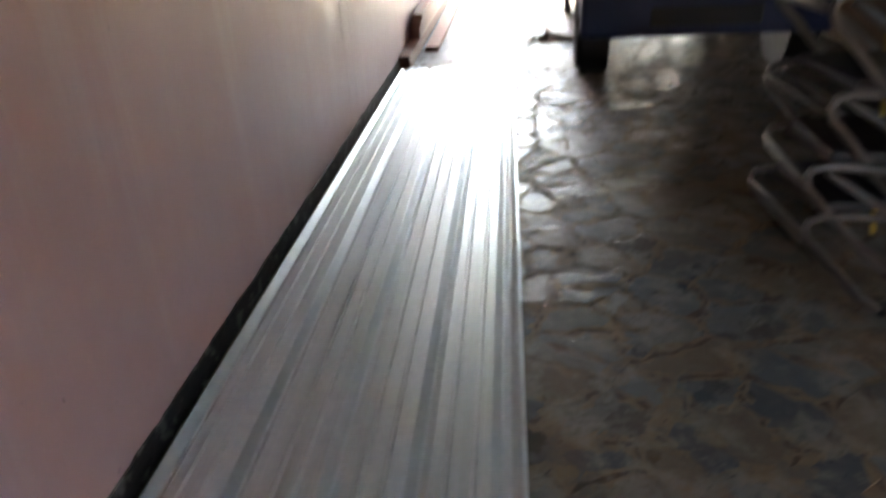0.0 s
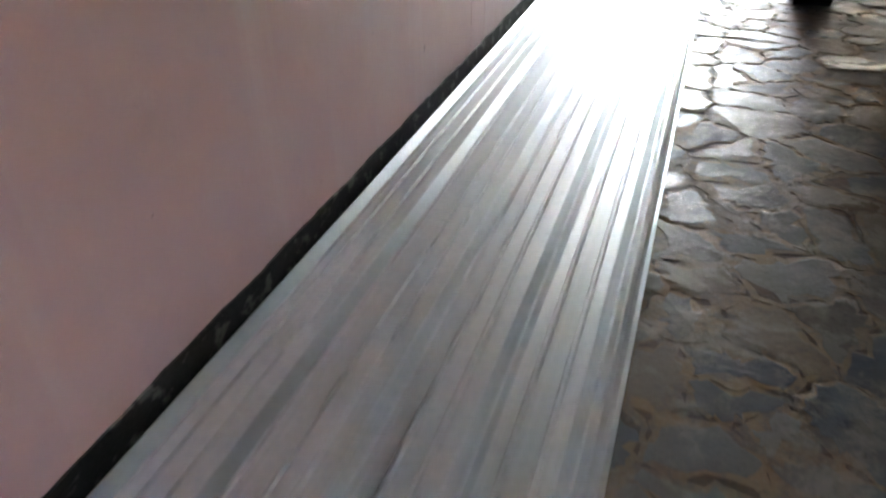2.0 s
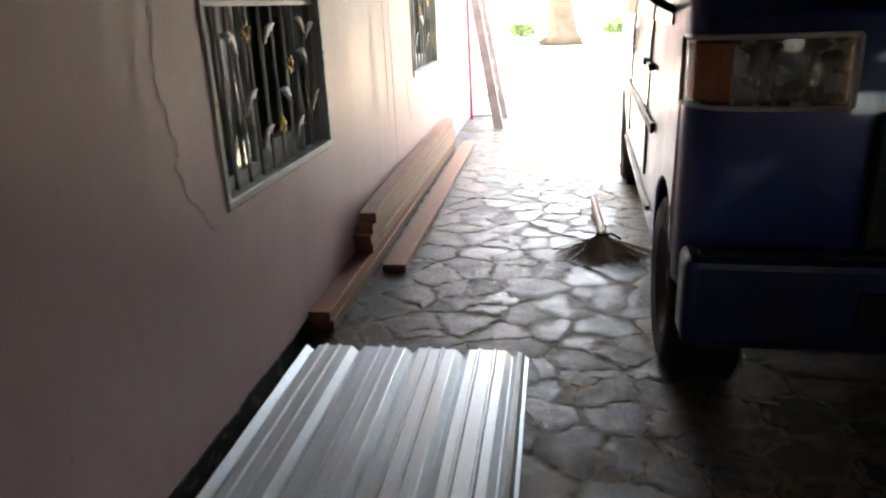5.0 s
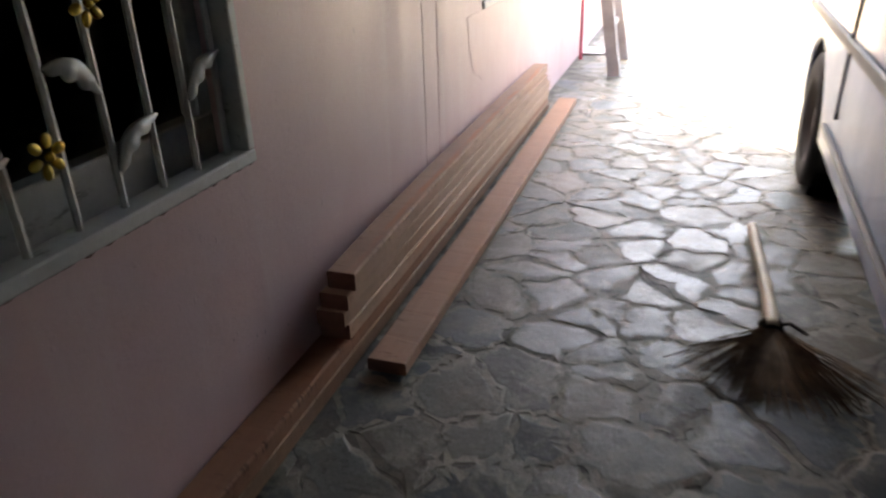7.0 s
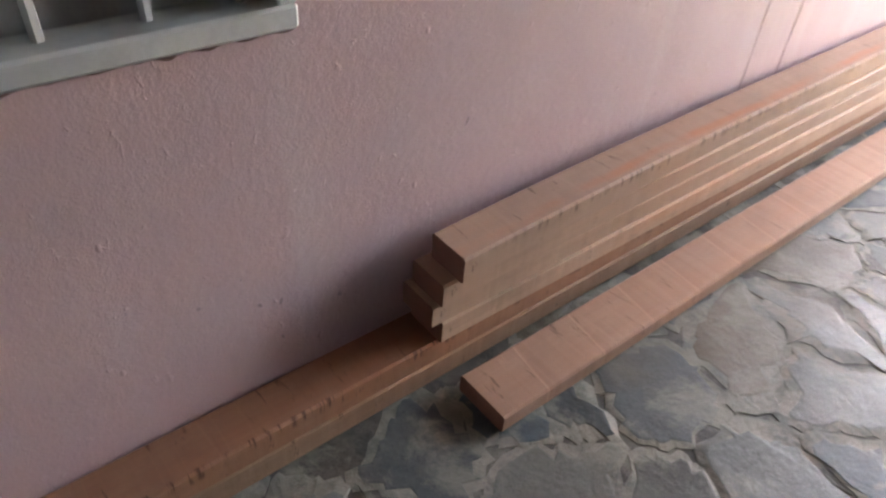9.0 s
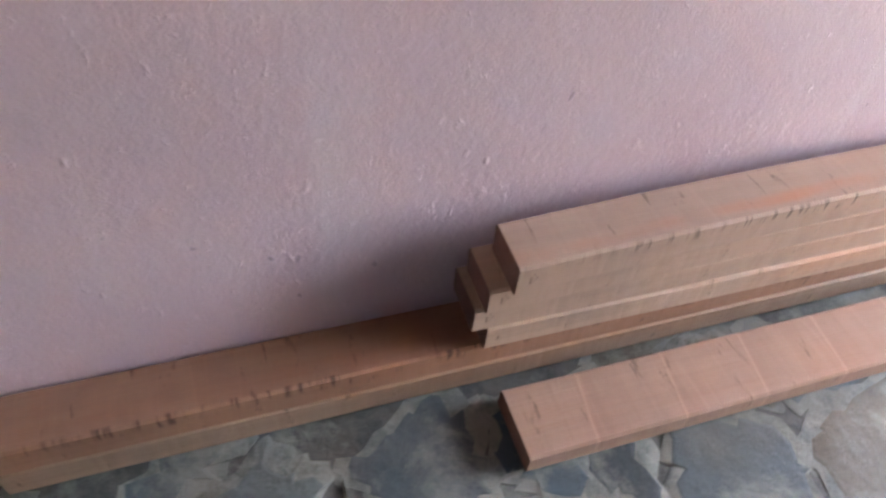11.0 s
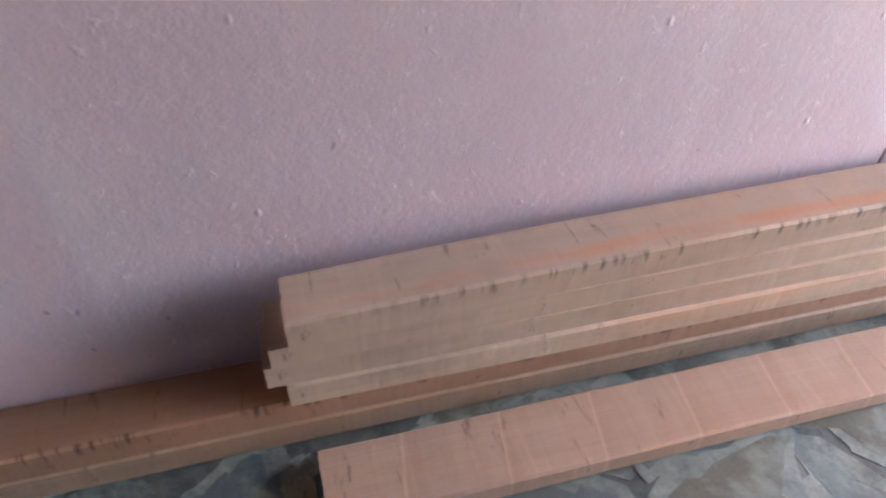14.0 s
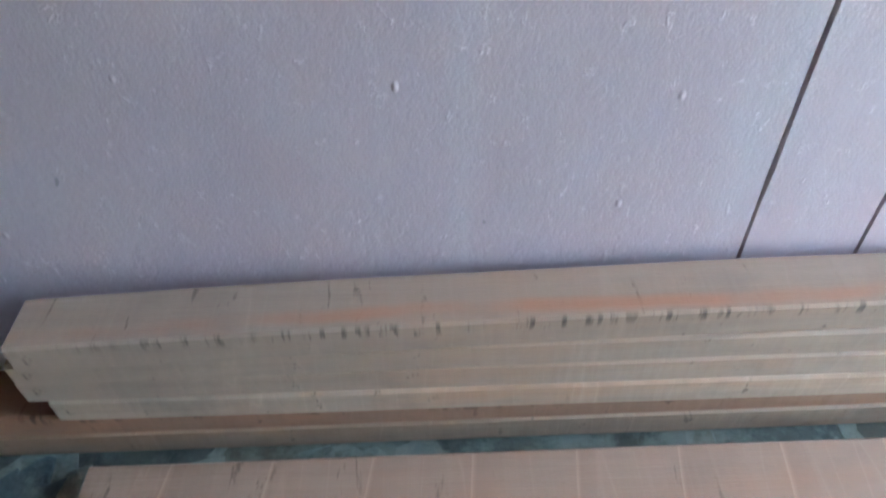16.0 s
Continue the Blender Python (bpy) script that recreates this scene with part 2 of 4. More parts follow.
def skirting_paint():
    m = Mat("black_skirting_paint", 0.5)
    blot, fine = m.noise(13, 6, (1, 1, 1.4)), m.noise(90, 5)
    col = m.mix(m.grey(fine, 0.4, 0.7), (0.010, 0.011, 0.010), (0.026, 0.027, 0.024))
    col = m.mix(m.grey(blot, 0.545, 0.62, 0, 0.75), col, (0.20, 0.21, 0.19))
    m.color(col).bump(m.add(blot, fine, 0.4), 0.004, 0.7)
    return m.m


def glass(name, tint=(0.8, 0.85, 0.82), rough=0.03):
    m = Mat(name, rough)
    m.color(tint)
    m.b.inputs["Transmission Weight"].default_value = 1.0
    m.b.inputs["IOR"].default_value = 1.45
    return m.m


def worn_frame_paint():
    m = Mat("worn_off_white_frame_paint", 0.5)
    big, mid, fine = m.noise(3, 3), m.noise(9, 7, (1.6, 0.5, 1.6), 0.7, 0.4), m.noise(60, 6)
    col = m.mix(m.grey(big, 0.3, 0.7), (0.47, 0.49, 0.47), (0.58, 0.60, 0.57))
    col = m.mix(m.grey(fine, 0.40, 0.75, 0, 0.3), col, (0.33, 0.34, 0.32))
    col = m.mix(m.grey(mid, 0.585, 0.64, 0, 0.7), col, (0.13, 0.12, 0.10))
    m.color(col).bump(m.add(mid, fine, 0.4), 0.0025, 0.6)
    return m.m


def leaf_mat(name, a, b):
    m = Mat(name, 0.55)
    m.color(m.ramp(m.node("NewGeometry").outputs["Random Per Island"], [(0, a), (1, b)]))
    m.b.inputs["Transmission Weight"].default_value = 0.0
    m.b.inputs["Subsurface Weight"].default_value = 0.0
    return m.m


PINK = plaster_pink()
STONE_O, STONE_I = stone("object"), stone("island")
MORTAR, CEMENT = mortar("recessed_joint_mortar", 0.45), mortar("pale_cement_film", 1.0)
ZINC, PAINT, SKIRT = zinc(), car_paint(), skirting_paint()
WOOD_TAN = timber("tan_sawn_timber", (0.47, 0.31, 0.21), (0.25, 0.158, 0.107), 0.25)
WOOD_TOP = timber("tan_sawn_timber_orange_streak", (0.455, 0.298, 0.202), (0.24, 0.152, 0.106), 0.2, 0.7, 0.036)
WOOD_RED = timber("reddish_sawn_timber", (0.44, 0.262, 0.170), (0.255, 0.142, 0.092), 0.35, ticks=0.155)
WOOD_BROWN = timber("brown_sawn_timber", (0.335, 0.172, 0.100), (0.19, 0.092, 0.055), 0.2, 0.15)
WOOD_LOW = timber("dull_brown_sawn_timber", (0.33, 0.205, 0.128), (0.18, 0.11, 0.07), 0.25)
END_GRAIN = plain("end_grain_wood", (0.20, 0.085, 0.05), 0.8, var=0.4, scale=30, bump=0.002)
GREY_IRON = plain("grey_painted_iron", (0.52, 0.53, 0.51), 0.45, var=0.25, scale=12, bump=0.0008)
WHITE_FRAME = worn_frame_paint()
GOLD = plain("gold_painted_metal", (0.62, 0.45, 0.08), 0.38, 0.4, var=0.25, scale=40)
DARK_WOOD = plain("dark_stained_frame_wood", (0.012, 0.011, 0.010), 0.75, var=0.3, scale=14, spec=0.2)
CURTAIN = plain("grey_green_curtain_cloth", (0.68, 0.76, 0.70), 0.9, var=0.25, scale=20)
TEAL = plain("turquoise_curtain_cloth", (0.20, 0.62, 0.52), 0.9, var=0.2, scale=20)
ROOM = plain("room_plaster", (0.25, 0.24, 0.22), 0.9)
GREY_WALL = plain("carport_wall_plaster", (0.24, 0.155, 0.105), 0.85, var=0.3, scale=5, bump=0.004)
CEIL = plain("roof_boards", (0.11, 0.098, 0.085), 0.85, var=0.3, scale=6, bump=0.003)
GROUND = plain("dry_pale_ground", (0.44, 0.375, 0.295), 0.9, var=0.25, scale=3, bump=0.01)
YARD_WALL = plain("pale_garden_wall_plaster", (0.62, 0.60, 0.55), 0.85, var=0.2, scale=4)
TYRE = plain("tyre_rubber", (0.018, 0.018, 0.018), 0.75, var=0.3, scale=20, bump=0.002)
BLACK = plain("black_plastic", (0.012, 0.012, 0.013), 0.45)
STEEL = plain("worn_grey_tube_steel", (0.15, 0.14, 0.125), 0.45, 0.7, var=0.35, scale=25)
RIM = plain("dusty_rim_steel", (0.05, 0.048, 0.045), 0.6, 0.4)
SEAT = plain("black_vinyl", (0.02, 0.02, 0.022), 0.5, bump=0.001)
CHROME = plain("headlight_reflector", (0.75, 0.75, 0.73), 0.14, 1.0, var=0.1)
AMBER = plain("amber_lens_plastic", (0.60, 0.20, 0.07), 0.18, var=0.15)
FLUTE = glass("fluted_lens_glass", (0.7, 0.72, 0.66), 0.08)
BOWL = plain("smoky_headlight_bowl", (0.42, 0.42, 0.36), 0.25, 0.9, var=0.5, scale=60, bump=0.004)
BUMPER = plain("dull_navy_bumper_paint", (0.006, 0.014, 0.062), 0.38, var=0.3, scale=8)
MIRROR_SHELL = plain("dusty_grey_mirror_plastic", (0.20, 0.17, 0.165), 0.35)
BEZEL = plain("pale_bezel_plastic", (0.55, 0.53, 0.47), 0.35, var=0.15)
CLEAR = glass("clear_lens", (0.9, 0.92, 0.9), 0.02)
PANE = glass("window_pane", (0.75, 0.82, 0.78), 0.01)
CARGLASS = plain("tinted_car_glass", (0.012, 0.015, 0.017), 0.04, var=0.1, bump=0.0)
BAMBOO = plain("dry_bamboo", (0.62, 0.52, 0.36), 0.5, var=0.3, scale=18)
BRISTLE = plain("palm_rib_bristles", (0.20, 0.14, 0.085), 0.8, var=0.5, scale=40)
TWINE = plain("dark_twine", (0.05, 0.035, 0.025), 0.9, var=0.4, scale=60)
LADDER_WOOD = plain("paint_spotted_grey_wood", (0.46, 0.44, 0.42), 0.8, var=0.4, scale=12, bump=0.002)
RED_PAINT = plain("faded_red_paint", (0.52, 0.06, 0.10), 0.5, var=0.3, scale=10)
YELLOW = plain("yellow_handle_paint", (0.62, 0.45, 0.08), 0.5)
BARK = plain("brown_bark", (0.15, 0.115, 0.075), 0.95, var=0.4, scale=5, bump=0.02)
LEAF = leaf_mat("tree_leaves", (0.03, 0.075, 0.012), (0.085, 0.14, 0.02))
HEDGE = leaf_mat("hedge_leaves", (0.045, 0.115, 0.010), (0.10, 0.19, 0.02))
POT = plain("grey_planter_concrete", (0.30, 0.29, 0.28), 0.9, var=0.3, scale=8)


# ---------------------------------------------------------------- mesh helpers
def mesh_of(name, bm, mat, smooth=False):
    bmesh.ops.recalc_face_normals(bm, faces=bm.faces)
    me = bpy.data.meshes.new(name)
    bm.to_mesh(me)
    bm.free()
    for mt in mat if isinstance(mat, (list, tuple)) else [mat]:
        me.materials.append(mt)
    if smooth:
        for p in me.polygons:
            p.use_smooth = True
    return me


def part(name, bm, mat, parent, label="", smooth=False):
    ob = new(name, mesh_of(name, bm, mat, smooth))
    ob.parent = parent
    if label:
        ob["label"] = label
    return ob


def thing(name, bm, mat, label, category, group="", kind="", smooth=False, at=None):
    ob = new(name, mesh_of(name, bm, mat, smooth))
    if at is not None:
        ob.matrix_basis = at
    return tagged(ob, label, category, group, kind)


def empty(name, label, category, group="", at=None, kind=""):
    ob = new(name)
    ob.empty_display_size = 0.1
    if at is not None:
        ob.matrix_basis = at
    return tagged(ob, label, category, group, kind)


def box(bm, x0, x1, y0, y1, z0, z1, bevel=0.0, seg=1):
    vs = [bm.verts.new((x, y, z)) for x in (x0, x1) for y in (y0, y1) for z in (z0, z1)]
    fs = [bm.faces.new([vs[i] for i in q]) for q in
          ((0, 1, 3, 2), (4, 6, 7, 5), (0, 4, 5, 1), (2, 3, 7, 6), (0, 2, 6, 4), (1, 5, 7, 3))]
    if bevel:
        es = list({e for f in fs for e in f.edges})
        bmesh.ops.bevel(bm, geom=es, offset=bevel, segments=seg, affect="EDGES", profile=0.5)
    return bm


def boxed(*args, **kw):
    return box(bmesh.new(), *args, **kw)


def prism(bm, poly, x0, x1):
    """A polygon of (y, z) pushed from x0 to x1."""
    a = [bm.verts.new((x0, y, z)) for y, z in poly]
    b = [bm.verts.new((x1, y, z)) for y, z in poly]
    bm.faces.new(a), bm.faces.new(b[::-1])
    for i in range(len(poly)):
        j = (i + 1) % len(poly)
        bm.faces.new((a[i], a[j], b[j], b[i]))
    return bm


def tube(bm, pts, r, sides=8, closed=False):
    """A round tube along points; r is one radius or one for each point."""
    pts = [Vector(p) for p in pts]
    n = len(pts)
    rings, ref = [], None
    for i, p in enumerate(pts):
        a = pts[(i - 1) % n] if closed or i else p
        b = pts[(i + 1) % n] if closed or i < n - 1 else p
        d = (b - a).normalized()
        if ref is None:
            ref = d.orthogonal().normalized()
        ref = (ref - d * ref.dot(d)).normalized()
        side = d.cross(ref)
        rad = r[i] if isinstance(r, (list, tuple)) else r
        rings.append([bm.verts.new(p + rad * (math.cos(k * math.tau / sides) * ref + math.sin(k * math.tau / sides) * side))
                      for k in range(sides)])
    for i in range(n if closed else n - 1):
        q, s = rings[i], rings[(i + 1) % n]
        for k in range(sides):
            bm.faces.new((q[k], q[(k + 1) % sides], s[(k + 1) % sides], s[k]))
    if not closed:
        bm.faces.new(rings[0][::-1]), bm.faces.new(rings[-1])
    return bm


def rounded(pts, r, seg=4):
    """A closed loop of points with rounded corners."""
    out, n = [], len(pts)
    pts = [Vector(p) for p in pts]
    for i, p in enumerate(pts):
        a, b = (pts[i - 1] - p).normalized(), (pts[(i + 1) % n] - p).normalized()
        for k in range(seg + 1):
            t = k / seg
            out.append(p + a * r * (1 - t) ** 2 + b * r * t ** 2)
    return out


def lathe(bm, profile, centre, axis="x", sides=28):
    """A ring of (radius, along) points turned round an axis through centre."""
    rings = []
    for k in range(sides):
        c, s = math.cos(k * math.tau / sides), math.sin(k * math.tau / sides)
        ring = []
        for rad, along in profile:
            v = (along, rad * c, rad * s) if axis == "x" else (rad * c, rad * s, along)
            ring.append(bm.verts.new(Vector(centre) + Vector(v)))
        rings.append(ring)
    for k in range(sides):
        a, b = rings[k], rings[(k + 1) % sides]
        for i in range(len(profile) - 1):
            bm.faces.new((a[i], a[i + 1], b[i + 1], b[i]))
    return bm


# ---------------------------------------------------------------- structure
WALL_H = 3.1
ROOF_END = 10.9
BACK = -2.6
RIGHT = 3.55
WINDOWS = [(3.02, 4.12, 1.035, 2.25), (6.12, 7.20, 0.70, 1.95), (9.20, 10.30, 0.80, 1.95)]
GROOVES = (4.875, 5.07, 8.364, 8.526)
WALL_END = 15.0


def house_wall():
    bm = bmesh.new()
    rnd = random.Random(3)
    cuts = sorted([BACK, WALL_END] + [v for w in WINDOWS for v in w[:2]] + list(GROOVES))
    gap = 0.0035
    for a, b in zip(cuts, cuts[1:]):
        win = [w for w in WINDOWS if abs(w[0] - a) < 1e-6]
        spans = [(0, win[0][2]), (win[0][3], WALL_H)] if win else [(0, WALL_H)]
        for z0, z1 in spans:
            box(bm, -0.15, -0.03, a, b, z0 - (0.03 if z0 == 0 else 0), z1)
            zs = [z0 + (z1 - z0) * i / 40 for i in range(41)]
            lo = [(a + (gap + rnd.uniform(-0.0012, 0.0012) if a in GROOVES else 0), z) for z in zs]
            hi = [(b - (gap + rnd.uniform(-0.0012, 0.0012) if b in GROOVES else 0), z) for z in zs]
            if a not in GROOVES:
                lo = [lo[0], lo[-1]]
            if b not in GROOVES:
                hi = [hi[0], hi[-1]]
            prism(bm, lo + hi[::-1], -0.03, 0.0)
    thing("wall_west", bm, PINK, "pink painted plaster house wall with thin vertical grooves", "wall", kind="structure")


house_wall()
brim = [(BACK + i * 0.03, 0.080 + 0.008 * noise.noise(Vector((i * 0.17, 2, 0))) + 0.006 * noise.noise(Vector((i * 0.8, 9, 0)))) for i in range(311)]
thing("skirting", prism(bmesh.new(), brim + [(brim[-1][0], 0.0), (BACK, 0.0)], 0.0, 0.006), SKIRT,
      "black painted skirting band stained along the pink wall", "skirting", kind="structure")

# repaired plaster beside the grille window
rnd = random.Random(8)
edge = [(5.86 + 0.05 * noise.noise(Vector((z * 4, 0, 0))) + 0.05 * noise.noise(Vector((z * 13, 3, 0))) + 0.02 * noise.noise(Vector((z * 43, 5, 0))) +
         max(0, 0.85 - z) * 0.9, z) for z in [0.66 + i * 0.016 for i in range(100)]]
patch_poly = edge + [(6.115, edge[-1][1]), (6.115, 0.66)]
thing("plaster_patch", prism(bmesh.new(), patch_poly, 0.0004, 0.0016), PINK,
      "painted pink plaster repair with ragged edge beside the window", "plaster patch", kind="structure")
ring = [(9.16 + 0.22 * math.cos(a) * (1 + 0.16 * noise.noise(Vector((a * 2.2, 1, 0)))) + 0.012 * noise.noise(Vector((a * 14, 4, 0))),
         0.80 + 0.31 * math.sin(a) * (1 + 0.12 * noise.noise(Vector((a * 3, 8, 0)))) + 0.012 * noise.noise(Vector((a * 14, 6, 0)))) for a in [math.pi + i * math.pi / 60 for i in range(61)]]
thing("plaster_patch", prism(bmesh.new(), [(y, min(z, 0.797)) for y, z in ring], 0.0005, 0.0018), PINK,
      "rounded pink painted plaster repair under the far window", "plaster patch", kind="structure")
low = [(6.11 + i * 0.0073, 0.699 - 0.011 * max(0.0, noise.noise(Vector((i * 0.31, 7, 0))) + 0.15) * (0.6 + 0.6 * abs(noise.noise(Vector((i * 1.7, 2, 0))))) - 0.0006) for i in range(150)]
thing("sill_crack", prism(bmesh.new(), low + [(7.2, 0.6995), (6.11, 0.6995)], 0.0005, 0.0025), plain("dark_flaked_paint", (0.19, 0.12, 0.11), 0.9, var=0.4, scale=30),
      "dark flaked paint edge beneath the window frame", "plaster crack", kind="structure")

# Added walls enclose the carport; their brown is picked for warm bounced light.
thing("wall_east", boxed(RIGHT, RIGHT + 0.15, BACK, ROOF_END, 0, WALL_H), GREY_WALL, "added dark brown plastered wall closing the carport's right side", "wall", kind="structure")
# Unseen end wall behind the camera, its vent sized to light the van.
bm = bmesh.new()
for a, b, z0, z1 in ((0.0, 1.8, 0, WALL_H), (1.8, 2.8, 0, 1.25), (1.8, 2.8, 2.05, WALL_H), (2.8, RIGHT, 0, WALL_H)):
    box(bm, a, b, BACK - 0.15, BACK, z0, z1)
for x in (2.13, 2.40):
    box(bm, x, x + 0.06, BACK - 0.12, BACK - 0.04, 1.25, 2.05)
thing("wall_south", bm, GREY_WALL, "unseen plastered end wall closing the carport, with a barred vent for light", "wall", kind="structure")
# Unseen panel added to keep yard light from coming in over the van.
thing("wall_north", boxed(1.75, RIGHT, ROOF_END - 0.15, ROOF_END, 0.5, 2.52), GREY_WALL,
      "unseen panel added behind the van to block light above a low opening", "wall", kind="structure")
# Unseen warm surface added outside the carport as a sunlight reflector.
thing("neighbour_wall", boxed(6.4, 6.6, -6.0, 9.0, -0.03, 3.3), plain("warm_bounce_plaster", (0.62, 0.42, 0.28), 0.9, var=0.2, scale=4, bump=0.003),
      "unseen warm-toned wall added beside the carport to bounce sunlight", "wall", kind="structure")
# Roof out of view; an opening is added near the back to light the floor.
bm = bmesh.new()
for xa, xb, ya, yb in ((0.0, 2.2, BACK - 0.3, ROOF_END), (2.9, RIGHT + 0.3, BACK - 0.3, ROOF_END), (2.2, 2.9, BACK - 0.3, 0.5), (2.2, 2.9, 1.2, ROOF_END)):
    box(bm, xa, xb, ya, yb, 2.52, 2.58)
for i in range(9):
    y = BACK + 0.9 + i * 1.5
    box(bm, 0.0, RIGHT, y, y + 0.07, 2.42, 2.52)
# Low end beam added to narrow the light from the yard.
box(bm, 0.0, 1.75, ROOF_END - 0.12, ROOF_END, 2.28, 2.52)
thing("ceiling", bm, CEIL, "unseen dark boarded carport roof on timber joists with an opening added for light", "ceiling", kind="structure")
bm = boxed(-4.0, 0.0, BACK, WALL_END, WALL_H, WALL_H + 0.12)
thing("roof_slab", bm, CEIL, "flat roof slab over the house", "roof", kind="structure")

# room behind the windows
thing("room_wall_back", boxed(-3.6, -3.5, BACK, WALL_END, 0, WALL_H), ROOM, "dim room wall behind the windows", "wall", kind="structure")
thing("room_wall_end", boxed(-3.5, -0.15, BACK, BACK + 0.1, 0, WALL_H), ROOM, "dim room wall at the house end", "wall", kind="structure")
thing("room_wall_far", boxed(-3.5, -0.15, WALL_END - 0.1, WALL_END, 0, WALL_H), ROOM, "dim room wall at the far end", "wall", kind="structure")
thing("room_floor", boxed(-3.5, -0.15, BACK + 0.1, WALL_END - 0.1, -0.05, 0.02), ROOM, "dim room floor", "floor", kind="structure")

bm = bmesh.new()
q = [bm.verts.new(p) for p in ((-400, -400, -0.03), (400, -400, -0.03), (400, 400, -0.03), (-400, 400, -0.03))]
bm.faces.new(q)
thing("ground", bm, GROUND, "pale dry yard ground reaching far off", "ground", kind="structure")
floor = thing("floor", boxed(0.0, RIGHT, BACK, 16.0, -0.028, -0.0020), MORTAR,
              "mortar bed between irregular flagstones", "floor", kind="structure")


# ---------------------------------------------------------------- windows
def grille_window(name, y0, y1, z0, z1, bars, leaves, flowers, rail):
    w = empty(name, "steel grille window with grey bars, leaf ornaments and gold flowers in the pink wall", "window", kind="structure")
    f = 0.026
    bm = bmesh.new()
    box(bm, -0.055, 0.010, y0, y1, z0, z0 + 0.03, bevel=0.004)
    box(bm, -0.055, 0.008, y0, y0 + f, z0 + 0.03, z1 - 0.03, bevel=0.003)
    box(bm, -0.055, 0.008, y1 - f, y1, z0 + 0.03, z1 - 0.03, bevel=0.003)
    box(bm, -0.055, 0.008, y0, y1, z1 - 0.03, z1, bevel=0.003)
    part("window_frame", bm, WHITE_FRAME, w, "chipped off-white outer frame")
    # sash behind, with its low rail and middle stile
    bm = bmesh.new()
    box(bm, -0.14, -0.09, y0, y1, z0 + 0.0, z0 + 0.11, bevel=0.004)
    box(bm, -0.14, -0.09, y0 + 0.40, y0 + 0.47, z0 + 0.11, z1 - 0.09, bevel=0.004)
    box(bm, -0.14, -0.09, y1 - 0.05, y1, z0 + 0.11, z1 - 0.09, bevel=0.004)
    box(bm, -0.14, -0.09, y0, y1, z1 - 0.09, z1, bevel=0.004)
    part("sash", bm, WHITE_FRAME, w, "off-white inner sash")
    bm = bmesh.new()
    box(bm, -0.082, -0.052, y0 + 0.385, y0 + 0.425, z0 + 0.03, z1 - 0.03, bevel=0.003)
    box(bm, -0.082, -0.052, y0 + 0.004, y0 + 0.385, z0 + 0.03, z0 + 0.075, bevel=0.003)
    part("sliding_sash", bm, WHITE_FRAME, w, "off-white sliding sash")
    pane = part("pane", boxed(-0.068, -0.064, y0 + 0.004, y0 + 0.385, z0 + 0.075, z1 - 0.03), PANE, w, "greenish glass pane")
    pane.visible_shadow = False
    for y in bars:
        part("bar", tube(bmesh.new(), [(-0.028, y, z0 + 0.028), (-0.028, y, z1 - 0.028)], 0.0075, 6), GREY_IRON, w)
    part("rail", boxed(-0.036, -0.020, y0 + f, y1 - f, rail, rail + 0.016), GREY_IRON, w)
    for ya, za, yb, zb in leaves:
        part("leaf", leaf_ornament((-0.018, ya, za), (-0.018, yb, zb)), GREY_IRON, w, "cast iron leaf ornament", smooth=True)
    for y, z in flowers:
        part("flower", flower_ornament((-0.012, y, z), 0.025), GOLD, w, "gold painted cast flower", smooth=True)
    return w


def leaf_ornament(a, b):
    """A curled acanthus leaf of flat cast metal between two bars."""
    bm = bmesh.new()
    a, b = Vector(a), Vector(b)
    d = b - a
    up = Vector((0, -d.z, d.y)).normalized()
    top, low = [], []
    n = 16
    for i in range(n + 1):
        t = i / n
        c = a + d * t + up * (0.018 * math.sin(t * math.pi * 1.2))
        wid = 0.024 * math.sin(math.pi * min(1, t * 1.04)) ** 0.7 + 0.003
        lobe = 0.55 + 0.45 * abs(math.sin(t * math.pi * 3.6))
        top.append(c + up * wid * 0.45)
        low.append(c - up * wid * lobe)
    for x in (0.004, -0.004):
        ring = [bm.verts.new((p.x + x + (0.004 if x > 0 and 2 < k < n - 2 else 0), p.y, p.z)) for k, p in enumerate(top)]
        rlow = [bm.verts.new((p.x + x, p.y, p.z)) for p in low]
        for k in range(n):
            bm.faces.new((ring[k], ring[k + 1], rlow[k + 1], rlow[k]))
        if x > 0:
            f1, f2 = ring, rlow
        else:
            for p, q in ((f1, ring), (f2, rlow)):
                for k in range(n):
                    bm.faces.new((p[k], p[k + 1], q[k + 1], q[k]))
    return bm


def flower_ornament(c, r):
    """Six cupped petals round a boss."""
    bm = bmesh.new()
    c = Vector(c)
    for k in range(6):
        ang = k * math.tau / 6 + 0.3
        m = Matrix.Translation(c + Vector((0.004, math.cos(ang) * r, math.sin(ang) * r))) @ Matrix.Rotation(ang, 4, "X") @ Matrix.Diagonal((0.5, 1.15, 0.8, 1))
        bmesh.ops.create_icosphere(bm, subdivisions=2, radius=r * 0.47, matrix=m)
    bmesh.ops.create_icosphere(bm, subdivisions=2, radius=r * 0.32, matrix=Matrix.Translation(c + Vector((0.01, 0, 0))))
    return bm


